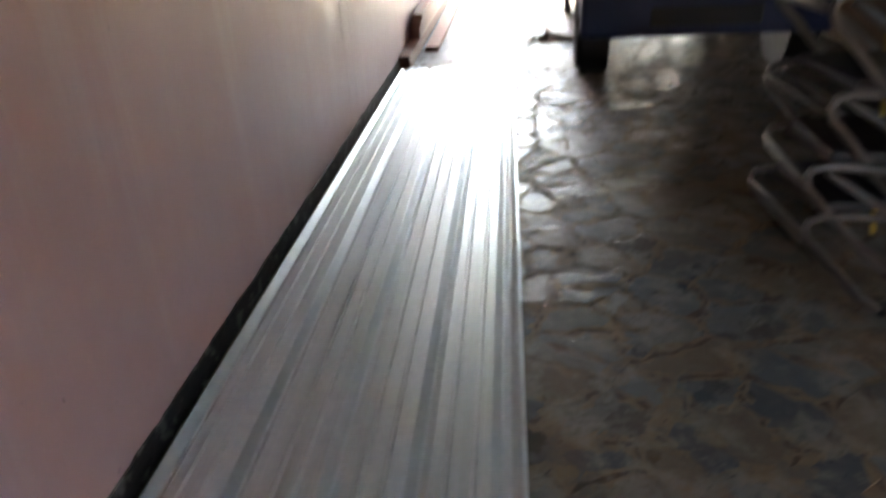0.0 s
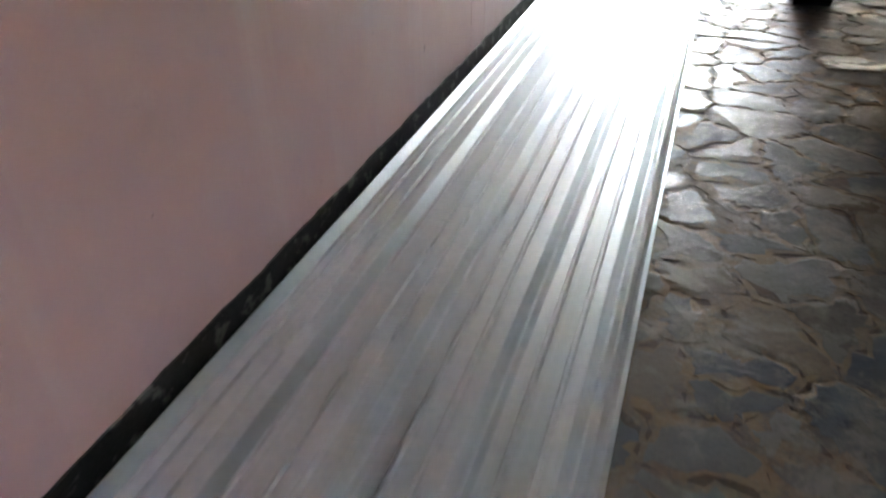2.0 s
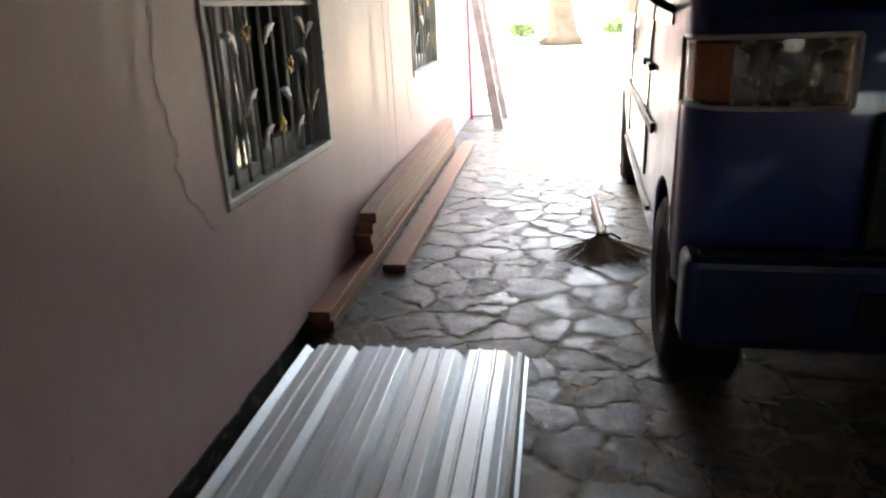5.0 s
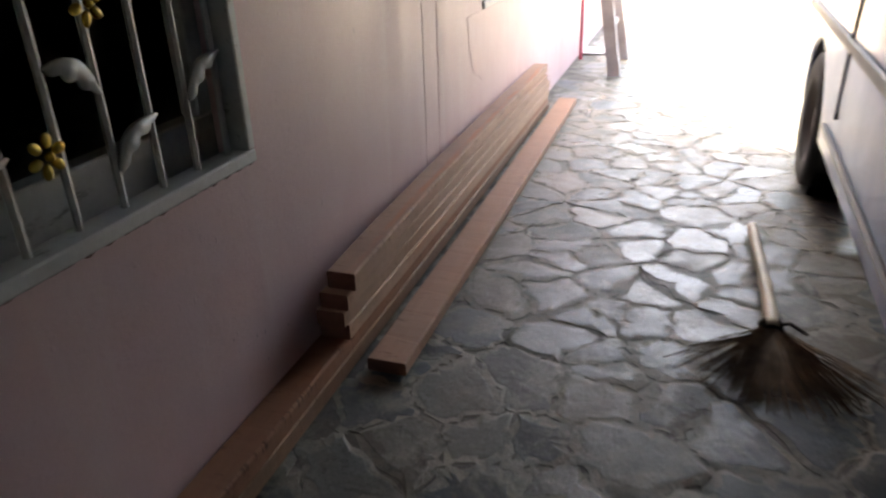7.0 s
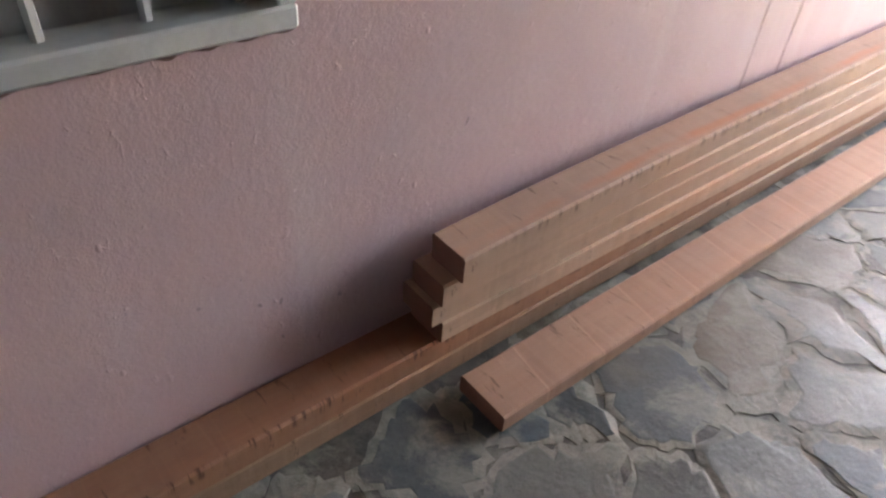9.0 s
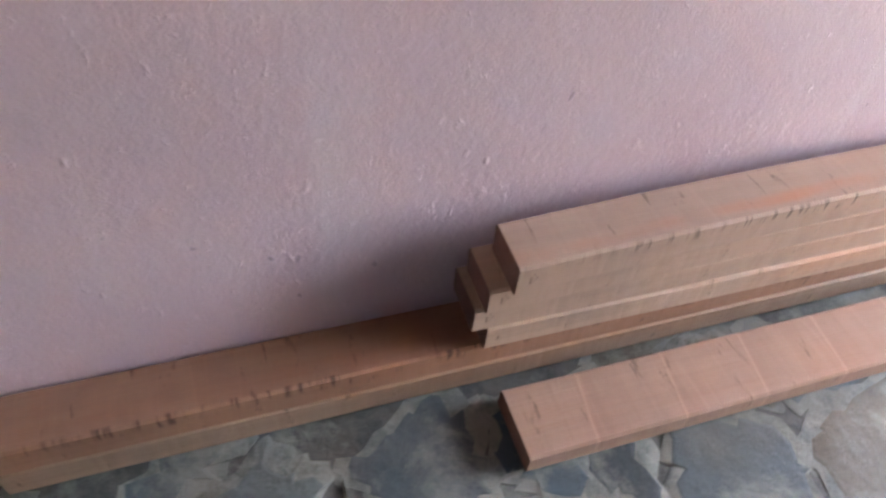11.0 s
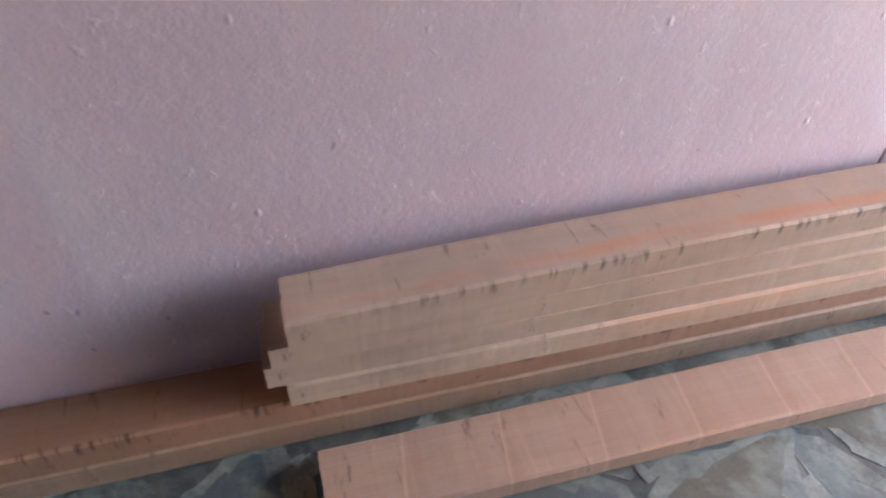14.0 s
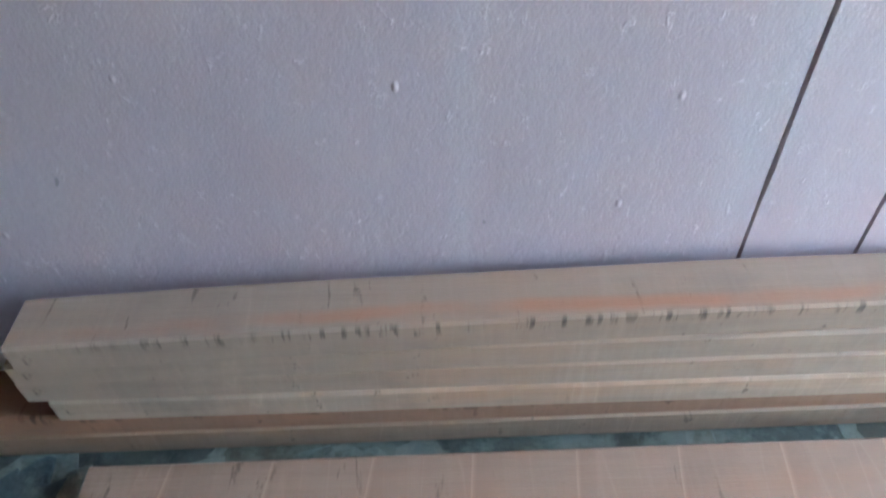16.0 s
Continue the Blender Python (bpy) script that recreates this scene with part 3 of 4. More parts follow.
def curtain(y0, y1, z0, z1, x, mat=None):
    bm = bmesh.new()
    n = 60
    rows = [[bm.verts.new((x + 0.016 * math.sin(i * 0.95) + 0.006 * math.sin(i * 2.3 + 1), y0 + (y1 - y0) * i / n, z)) for i in range(n + 1)]
            for z in (z0, (z0 + z1) / 2, z1)]
    for r0, r1 in zip(rows, rows[1:]):
        for i in range(n):
            bm.faces.new((r0[i], r0[i + 1], r1[i + 1], r1[i]))
    ob = thing("curtain", bm, mat or CURTAIN, "short turquoise pleated curtain across the upper window" if mat else "grey-green pleated curtain hanging inside the window", "curtain", smooth=True)
    mod = ob.modifiers.new("cloth", "SOLIDIFY")
    mod.thickness = 0.003
    return ob


BARS_2 = [7.145 - 0.109 * i for i in range(9)]
grille_window("window_2", 6.12, 7.20, 0.70, 1.95, BARS_2,
              [(6.709, 1.00, 6.818, 0.95), (6.818, 0.80, 6.927, 0.885), (7.036, 0.875, 7.145, 0.965), (6.927, 1.13, 7.036, 1.08),
               (6.382, 0.95, 6.491, 1.04), (6.491, 1.40, 6.60, 1.33), (6.60, 1.17, 6.709, 1.25), (7.036, 1.36, 7.145, 1.45),
               (6.818, 1.44, 6.927, 1.38), (6.273, 1.22, 6.382, 1.16), (6.273, 1.50, 6.382, 1.58), (6.927, 1.62, 7.036, 1.70),
               (6.491, 0.82, 6.60, 0.90), (7.036, 1.17, 7.145, 1.24), (6.927, 1.25, 7.036, 1.20)],
              [(6.667, 0.875), (6.815, 1.085), (6.44, 1.22), (6.98, 1.53)], 1.30)
BARS_3 = [9.32 + 0.12 * i for i in range(8)]
grille_window("window_3", 9.20, 10.30, 0.80, 1.95, BARS_3,
              [(9.44, 1.0, 9.56, 1.1), (9.68, 1.2, 9.80, 1.15), (9.92, 0.98, 10.04, 1.08), (9.56, 1.4, 9.68, 1.48), (9.8, 1.5, 9.92, 1.42)],
              [(9.62, 1.25), (9.98, 1.3)], 1.35)
curtain(6.135, 6.50, 0.79, 1.37, -0.112)
curtain(6.135, 6.50, 1.36, 1.90, -0.110, TEAL)
curtain(9.22, 9.57, 0.90, 1.90, -0.112)
curtain(9.70, 10.22, 0.95, 1.85, -0.185)

w1 = empty("window_1", "dark-stained wooden window with dim glass in the pink wall", "window", kind="structure")
y0, y1, z0, z1 = WINDOWS[0]
bm = bmesh.new()
box(bm, -0.10, 0.018, y0, y1, z0, z0 + 0.055, bevel=0.004)
box(bm, -0.10, 0.016, y0, y0 + 0.06, z0 + 0.055, z1 - 0.06, bevel=0.004)
box(bm, -0.10, 0.016, y1 - 0.06, y1, z0 + 0.055, z1 - 0.06, bevel=0.004)
box(bm, -0.10, 0.016, y0, y1, z1 - 0.06, z1, bevel=0.004)
part("window_frame", bm, DARK_WOOD, w1)
bm = bmesh.new()
box(bm, -0.075, -0.03, y0 + 0.06, y1 - 0.06, z0 + 0.055, z0 + 0.115, bevel=0.003)
box(bm, -0.075, -0.03, y1 - 0.12, y1 - 0.06, z0 + 0.115, z1 - 0.06, bevel=0.003)
box(bm, -0.075, -0.03, y0 + 0.50, y0 + 0.57, z0 + 0.115, z1 - 0.06, bevel=0.003)
part("sash", bm, plain("dark_grey_sash_paint", (0.055, 0.058, 0.056), 0.4), w1, "dark grey sash")
pane = part("pane", boxed(-0.056, -0.050, y0 + 0.06, y1 - 0.12, z0 + 0.115, z1 - 0.06), PANE, w1, "dim glass pane")
pane.visible_shadow = False
curtain(y0 + 0.08, y1 - 0.10, z0 + 0.12, z1 - 0.08, -0.125)


# ---------------------------------------------------------------- zinc sheets
def zinc_sheet(dx, dy, z, length, seed):
    """One trapezoid roofing sheet: broad pans, narrow grooves and fine stiffening ribs."""
    rng = random.Random(seed)
    prof = [(0.050, 0.026), (0.054, 0.028), (0.076, 0.004), (0.081, 0.004)]
    last = 0.081
    for g, ribs in ((0.259, (0.134, 0.184)), (0.470, (0.347, 0.396)), (0.663, (0.536, 0.589)), (0.850, (0.726, 0.787))):
        prof += [(last + 0.022, 0.0275), (last + 0.026, 0.0285)]
        for m in ribs:
            prof += [(m - 0.008, 0.028), (m - 0.003, 0.0360), (m + 0.003, 0.0360), (m + 0.008, 0.028)]
        prof += [(g - 0.029, 0.0285), (g - 0.025, 0.0275), (g - 0.003, 0.004), (g + 0.003, 0.004)]
        last = g + 0.003
    prof += [(0.869, 0.0275), (0.874, 0.0285), (0.886, 0.022), (0.897, 0.004), (0.904, 0.003)]
    bm = bmesh.new()
    n = 40
    rows = []
    for i in range(n + 1):
        y = length * i / n
        rows.append([bm.verts.new((x + 0.0012 * noise.noise(Vector((y * 0.4, seed, 0))), y,
                                   h + 0.0008 * noise.noise(Vector((y * 0.5, x * 2, seed))) + 0.002)) for x, h in prof])
    for a, b in zip(rows, rows[1:]):
        for k in range(len(prof) - 1):
            bm.faces.new((a[k], a[k + 1], b[k + 1], b[k]))
    ob = thing("roofing_sheet", bm, ZINC, "long silvery corrugated zinc roofing sheet stacked on the floor", "roofing sheet",
               group="stack of zinc roofing sheets", at=pose(dx, dy, z, 0, 0, 0))
    mod = ob.modifiers.new("gauge", "SOLIDIFY")
    mod.thickness = 0.0012
    return ob


for i in range(6):
    zinc_sheet((0.0, 0.003, -0.003, 0.004, -0.002, 0.0)[i], (0.22, 0.235, 0.215, 0.23, 0.21, 0.22)[i], 0.004 + i * 0.004, 6.28, i)


# ---------------------------------------------------------------- timber
def board(x0, x1, z0, z1, y0, y1, mat, label, turn=0.0, seed=0, bend=0.0, flare=0.0, group="stack of sawn timber"):
    """One rough-sawn board, a little crooked, its end a darker end grain."""
    rng = random.Random(seed)
    bm = bmesh.new()
    n = 28
    length = y1 - y0
    c = 0.0042
    ring = [(x0 + c, z0), (x1 - c, z0), (x1, z0 + c), (x1, z1 - c), (x1 - c, z1), (x0 + c, z1), (x0, z1 - c), (x0, z0 + c)]
    ox, oz = (x0 + x1) / 2, z0
    rows = []
    for i in range(n + 1):
        t = i / n
        bow = 0.0022 * math.sin(t * 3.1 + seed) - bend * (1 - math.exp(-t * length / 0.9))
        wide = flare * (1 - math.exp(-t * length / 0.3))
        rows.append([bm.verts.new((x - ox + bow - (wide if x < ox else 0) + 0.0012 * noise.noise(Vector((t * 9, x * 30, z * 30 + seed))), t * length,
                                   z - oz + (0.001 * noise.noise(Vector((t * 11, z * 40, seed + 5))) if z > z0 + 0.01 else 0)))
                     for x, z in ring])
    for a, b in zip(rows, rows[1:]):
        for k in range(8):
            bm.faces.new((a[k], a[(k + 1) % 8], b[(k + 1) % 8], b[k]))
    for r in (rows[0], rows[-1][::-1]):
        bm.faces.new(r).material_index = 1
    return thing("timber_board", bm, [mat, END_GRAIN], label, "timber board", group=group, at=pose(ox, y0, oz, 0, 0, turn))


LOW = "long brown sawn timber under the stack by the wall"
MID = "long tan rough-sawn timber stacked against the pink wall"
board(0.004, 0.094, 0.004, 0.060, 6.71, 10.55, WOOD_LOW, LOW, seed=1)
board(0.003, 0.095, 0.061, 0.114, 6.67, 10.50, WOOD_BROWN, LOW, seed=2)
board(0.012, 0.104, 0.115, 0.166, 7.385, 10.42, WOOD_TAN, MID, seed=3, bend=-0.010)
board(0.020, 0.106, 0.167, 0.217, 7.36, 10.46, WOOD_TAN, MID, seed=4, bend=-0.005)
board(0.030, 0.116, 0.218, 0.267, 7.372, 10.40, WOOD_TAN, MID, seed=5, bend=0.012)
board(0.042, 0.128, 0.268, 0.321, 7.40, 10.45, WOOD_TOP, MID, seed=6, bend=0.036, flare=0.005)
board(0.137, 0.257, 0.004, 0.046, 7.41, 10.70, WOOD_RED, "reddish rough-sawn plank lying flat on the flagstones", seed=7, group="planks on the floor")


# ---------------------------------------------------------------- van
def van():
    cx, y_front, length = 2.175, 6.08, 4.15
    half = 0.825
    v = empty("van", "dark blue cab-over van parked under the carport roof", "van", at=pose(cx, y_front, 0, 0, 0, -2.4))
    w1y, w2y, rad = 0.50, 3.30, 0.37

    def arch(yc):
        return [(yc + rad * math.cos(a), 0.30 + rad * math.sin(a)) for a in [math.pi - i * math.pi / 12 for i in range(13)]]

    low = [(0.10, 0.40)] + arch(w1y) + arch(w2y) + [(length - 0.05, 0.36)]
    poly = low + [(length, 0.9), (length - 0.06, 1.55), (length - 0.25, 1.90), (1.1, 1.93), (0.72, 1.88), (0.16, 1.30), (0.05, 1.22), (0.0, 1.0), (0.0, 0.56), (0.03, 0.44)]
    cyz = Vector((length / 2, 1.0))
    bm = bmesh.new()
    rows = []
    for x, ins in ((-half, 0.07), (-half + 0.012, 0.035), (-half + 0.045, 0.010), (-half + 0.11, 0.0),
                   (half - 0.11, 0.0), (half - 0.045, 0.010), (half - 0.012, 0.035), (half, 0.07)):
        ring = []
        for y, z in poly:
            low_edge = z < 0.72 and 0.2 < y < length - 0.2
            k = 0.0 if low_edge else ins
            yy = y + (k if y < 0.8 else -k if y > length - 0.4 else 0)
            zz = z - (k if z > 1.7 else 0)
            t = max(0.0, z - 0.95)
            s = 1 - 0.11 * t * t - 0.02 * t
            belly = 1 - 0.05 * max(0, 0.6 - z)
            ring.append(bm.verts.new((x * s * belly, yy + 0.10 * (abs(x) / half) ** 4 * (1 if y < 0.3 else 0), zz)))
        rows.append(ring)
    n = len(poly)
    for a, b in zip(rows, rows[1:]):
        for k in range(n):
            bm.faces.new((a[k], a[(k + 1) % n], b[(k + 1) % n], b[k]))
    bm.faces.new(rows[0]), bm.faces.new(rows[-1][::-1])
    body = part("body", bm, PAINT, v, "glossy dark blue body")
    for p in body.data.polygons:
        p.use_smooth = True
    body.data.set_sharp_from_angle(angle=radians(38))
    mod = body.modifiers.new("round", "BEVEL")
    mod.width, mod.segments, mod.limit_method, mod.angle_limit = 0.012, 2, "ANGLE", radians(35)
    # bumper, grille, opening
    bm = boxed(-half + 0.012, half - 0.012, -0.02, 0.14, 0.29, 0.576, bevel=0.035, seg=3)
    part("bumper", bm, BUMPER, v, "dark blue front bumper")
    part("lower_grille", boxed(-0.36, 0.36, -0.028, 0.0, 0.36, 0.49, bevel=0.012), BLACK, v, "black bumper opening")
    bm = boxed(-0.36, 0.36, -0.012, 0.03, 0.60, 0.965, bevel=0.02, seg=2)
    grille = part("grille", bm, BLACK, v, "black radiator grille")
    for i in range(7):
        part("slat", boxed(-0.34, 0.34, -0.020, -0.010, 0.65 + i * 0.043, 0.658 + i * 0.043), BLACK, grille)
    part("bumper_gap", boxed(-half + 0.05, half - 0.05, -0.004, 0.03, 0.574, 0.588, bevel=0.003), BLACK, v, "black gap above the bumper")
    for s in (-1, 1):
        lamp = part("headlight", headlight_shell(s, half), BOWL, v, "rectangular headlight with amber indicator", smooth=False)
        bm = bmesh.new()
        lathe(bm, [(0.004, 0.034), (0.03, 0.030), (0.055, 0.016), (0.070, -0.002)], (0, 0, 0), "z", 24)
        bmesh.ops.transform(bm, matrix=Matrix.Translation((s * 0.585, 0.004, 1.075)) @ Matrix.Rotation(radians(-90), 4, "X"), verts=bm.verts)
        part("reflector", bm, CHROME, lamp, "round mirrored reflector")
        for k in range(9):
            x = s * (0.46 + k * 0.028)
            part("flute", tube(bmesh.new(), [(x, 0.001 + (0.004 if k > 6 else 0), 1.0), (x, 0.001 + (0.004 if k > 6 else 0), 1.15)], 0.0045, 5), FLUTE, lamp)
        part("amber_lens", lens_piece(s, half, 0.30, 0.66, 0.006), AMBER, lamp, "orange indicator lens")
        cl = part("clear_lens", lens_piece(s, half, 0.0, 1.0, 0.0), CLEAR, lamp, "clear ribbed lens")
        cl.visible_shadow = False
        bow = [(0.44, -0.014), (0.60, -0.012), (0.68, -0.005), (0.76, 0.015), (half - 0.008, 0.070), (half + 0.007, 0.17)]
        for z in (0.986, 1.166):
            part("bezel", tube(bmesh.new(), [(s * x, y, z) for x, y in bow], 0.007, 6), BEZEL, lamp, "pale plastic bezel", smooth=True)
        for x, y in (bow[0], bow[-1]):
            part("bezel", tube(bmesh.new(), [(s * x, y, 0.986), (s * x, y - 0.006, 1.076), (s * x, y, 1.166)], 0.007, 6), BEZEL, lamp, "pale plastic bezel", smooth=True)
    for yc in (w1y, w2y):
        for s in (-1, 1):
            x = s * (half - 0.085)
            wheel = part("wheel", lathe(bmesh.new(), [(0.19, -0.075), (0.27, -0.085), (0.298, -0.07), (0.304, -0.03), (0.304, 0.03),
                                                      (0.298, 0.07), (0.27, 0.085), (0.19, 0.075), (0.19, -0.075)], (x, yc, 0.305)), TYRE, v, "black tyre", smooth=True)
            part("rim", lathe(bmesh.new(), [(0.005, s * 0.055), (0.06, s * 0.05), (0.09, s * 0.02), (0.15, s * 0.03), (0.185, s * 0.07), (0.195, s * 0.074)],
                              (x, yc, 0.305)), RIM, wheel, "dusty dark steel rim", smooth=True)
            bm = bmesh.new()
            lathe(bm, [(0.05, -s * 0.14), (0.35, -s * 0.14), (0.352, s * 0.05)], (x, yc, 0.305))
            part("wheel_housing", bm, BLACK, v)
    # sides: windows, seams, mouldings, handles, mirrors
    for s in (-1, 1):
        def side(z):
            t = max(0.0, z - 0.95)
            return s * half * (1 - 0.11 * t * t - 0.02 * t)
        for a, b in ((0.62, 1.25), (1.38, 2.45), (2.60, 3.85)):
            bm = bmesh.new()
            ya = a + 0.16 if a < 1 else a
            quad = [(a, 1.18), (b, 1.18), (b, 1.70), (ya + (0.2 if a < 1 else 0), 1.70)]
            f = [bm.verts.new((side(z) + s * 0.004, y, z)) for y, z in quad]
            g = [bm.verts.new((side(z) - s * 0.01, y, z)) for y, z in quad]
            bm.faces.new(f), bm.faces.new(g[::-1])
            for k in range(4):
                bm.faces.new((f[k], f[(k + 1) % 4], g[(k + 1) % 4], g[k]))
            part("side_window", bm, CARGLASS, v, "tinted side window")
        for y in (1.31, 2.52):
            bm = bmesh.new()
            tube(bm, [(side(z) * 1.0005, y + 0.02 * math.sin(z * 3), z) for z in (0.50, 0.8, 1.1, 1.4, 1.72)], 0.006, 6)
            part("door_seam", bm, BLACK, v)
        bm = bmesh.new()
        tube(bm, [(s * (half + 0.002), 1.05, 0.415), (s * (half + 0.002), 2.78, 0.415)], 0.012, 6)
        part("sill_trim", bm, BLACK, v)
        a, b = sorted((s * (half - 0.004), s * (half + 0.012)))
        part("side_moulding", boxed(a, b, 1.02, 3.95, 0.74, 0.785, bevel=0.005), BLACK, v, "black rubbing strip")
        for y in (1.14, 1.42):
            a, b = sorted((s * (half - 0.01), s * (half + 0.022)))
            part("door_handle", boxed(a, b, y, y + 0.12, 0.98, 1.01, bevel=0.008, seg=2), BLACK, v, "black door handle")
        mirror = part("mirror", boxed(*sorted((s * (half + 0.07), s * (half + 0.19))), 0.56, 0.62, 1.29, 1.50, bevel=0.025, seg=3), MIRROR_SHELL, v, "grey plastic door mirror")
        part("mirror_arm", tube(bmesh.new(), [(s * (half - 0.03), 0.66, 1.22), (s * (half + 0.05), 0.62, 1.26), (s * (half + 0.10), 0.60, 1.30)], 0.014), BLACK, mirror)
    # windscreen
    bm = bmesh.new()
    for d in (0.006, -0.006):
        quad = [bm.verts.new((x, y - d * 0.8, z + d * 0.7)) for x, y, z in ((-0.70, 0.20, 1.335), (0.70, 0.20, 1.335), (0.62, 0.69, 1.84), (-0.62, 0.69, 1.84))]
        bm.faces.new(quad)
    part("windscreen", bm, CARGLASS, v, "tinted windscreen")
    part("underbody", boxed(-half + 0.2, half - 0.2, 0.3, length - 0.2, 0.34, 0.52), BLACK, v, "black chassis")
    return v


def headlight_shell(s, half):
    """The bowl of a headlight that wraps round the corner."""
    bm = bmesh.new()
    xs = [0.44, 0.52, 0.60, 0.68, 0.76, half - 0.01, half + 0.004]
    ys = [-0.006, -0.006, -0.004, 0.003, 0.022, 0.075, 0.17]
    rows = []
    for x, y in zip(xs, ys):
        rows.append([bm.verts.new((s * x, y + d, z)) for d, z in ((0.0, 0.985), (0.0, 1.165), (0.03, 1.15), (0.03, 1.0))])
    for a, b in zip(rows, rows[1:]):
        for k in range(4):
            if k != 0:
                bm.faces.new((a[k], a[(k + 1) % 4], b[(k + 1) % 4], b[k]))
    return bm


def lens_piece(s, half, f0, f1, back):
    """A curved lens over part of a headlight, counted from its outer end."""
    bm = bmesh.new()
    xs = np.array([half + 0.006, half - 0.008, 0.76, 0.68, 0.60, 0.52, 0.44])
    ys = np.array([0.17, 0.072, 0.018, -0.002, -0.010, -0.012, -0.012])
    rows = []
    span = (0.09, 0.40) if f1 < 1 else (f0, f1)
    for t in np.linspace(span[0], span[1], 12):
        k = t * 6
        x, y = np.interp(k, range(7), xs), np.interp(k, range(7), ys)
        zs = (1.003, 1.150) if f1 < 1 else (0.985, 1.167)
        rows.append([bm.verts.new((s * x, y + back + e, z)) for e, z in ((0, zs[0]), (-0.004, (zs[0] + zs[1]) / 2), (0, zs[1]), (0.005, zs[1]), (0.005, zs[0]))])
    for a, b in zip(rows, rows[1:]):
        for k in range(5):
            bm.faces.new((a[k], a[(k + 1) % 5], b[(k + 1) % 5], b[k]))
    bm.faces.new(rows[0]), bm.faces.new(rows[-1][::-1])
    return bm


van()


# ---------------------------------------------------------------- broom
def broom():
    b = empty("broom", "palm-rib yard broom with bamboo handle lying on the flagstones", "broom", at=pose(1.26, 7.91, 0.004, 0, 0, 0))
    bm = bmesh.new()
    pts, rr = [], []
    for i in range(25):
        t = i / 24
        pts.append((0.004 * math.sin(t * 5), -0.02 + t * 0.84, 0.040 - 0.014 * t))
        rr.append(0.0215 + (0.003 if i % 6 == 3 else 0) - 0.003 * t)
    part("handle", tube(bm, pts, rr, 10), BAMBOO, b, "pale jointed bamboo handle", smooth=True)
    bm = bmesh.new()
    for k in range(5):
        lathe_pts = [(0.030 * math.cos(a), -0.02 + k * 0.011, 0.03 + 0.020 * math.sin(a)) for a in [i * math.tau / 14 for i in range(14)]]
        tube(bm, lathe_pts, 0.0065, 5, closed=True)
    tube(bm, [(0.02, 0.0, 0.045), (0.05, 0.01, 0.05), (0.085, -0.005, 0.035), (0.10, 0.01, 0.02)], 0.006, 5)
    part("binding", bm, TWINE, b, "dark twine binding")
    rng = random.Random(4)
    bm = bmesh.new()
    for i in range(420):
        a = rng.gauss(0, 0.42)
        a = max(-0.95, min(0.95, a))
        ln = rng.uniform(0.26, 0.42) * (1.0 - 0.08 * abs(a))
        z0, z1 = rng.uniform(0.012, 0.045), rng.uniform(0.002, 0.03)
        droop = rng.uniform(-0.03, 0.03)
        p0 = (rng.uniform(-0.02, 0.02), 0.0, z0)
        p1 = (math.sin(a) * ln * 0.5, -math.cos(a) * ln * 0.5, (z0 + z1) / 2 + 0.006)
        p2 = (math.sin(a + droop) * ln, -math.cos(a + droop) * ln, z1)
        tube(bm, [p0, p1, p2], [0.0022, 0.0018, 0.0009], 3)
    part("bristles", bm, BRISTLE, b, "splayed dark brown bristles")


broom()


# ---------------------------------------------------------------- ladder, pole, chairs
def ladder():
    l = empty("ladder", "grey paint-spotted wooden ladder leaning on the wall", "ladder", at=pose(0.36, 11.72, 0))
    lean = -0.17
    for dy, wob in ((0.0, 0.02), (0.78, -0.02)):
        bm = bmesh.new()
        a = [bm.verts.new((x, dy + y, 0.0)) for x, y in ((0, -0.03), (0.10, -0.03), (0.10, 0.06), (0, 0.06))]
        b = [bm.verts.new((x + lean * 2.1, dy * 0.72 + 0.06 + y * 0.7, 2.1)) for x, y in ((0, -0.03), (0.08, -0.03), (0.08, 0.06), (0, 0.06))]
        bm.faces.new(a[::-1]), bm.faces.new(b)
        for k in range(4):
            bm.faces.new((a[k], a[(k + 1) % 4], b[(k + 1) % 4], b[k]))
        part("side_rail", bm, LADDER_WOOD, l)
    for i in range(6):
        z = 0.32 + i * 0.30
        t = z / 2.1
        part("rung", boxed(0.006 + lean * z, 0.046 + lean * z, 0.0 + 0.06 * t, 0.78 * (1 - 0.28 * t) + 0.06 * t, z, z + 0.045, bevel=0.004), LADDER_WOOD, l)


ladder()
bm = tube(bmesh.new(), [(0.045, 12.4, 0.0), (0.018, 12.36, 2.4)], 0.016, 10)
pole = thing("pole", bm, RED_PAINT, "thin red painted pole leaning on the wall", "pole")
bm = bmesh.new()
box(bm, 0.01, 0.30, 12.62, 12.94, 0.0, 0.02, bevel=0.004)
box(bm, 0.01, 0.03, 12.62, 12.94, 0.02, 0.14, bevel=0.004)
thing("dustpan", bm, GREY_IRON, "flat grey metal dustpan on the floor by the pole", "dustpan")


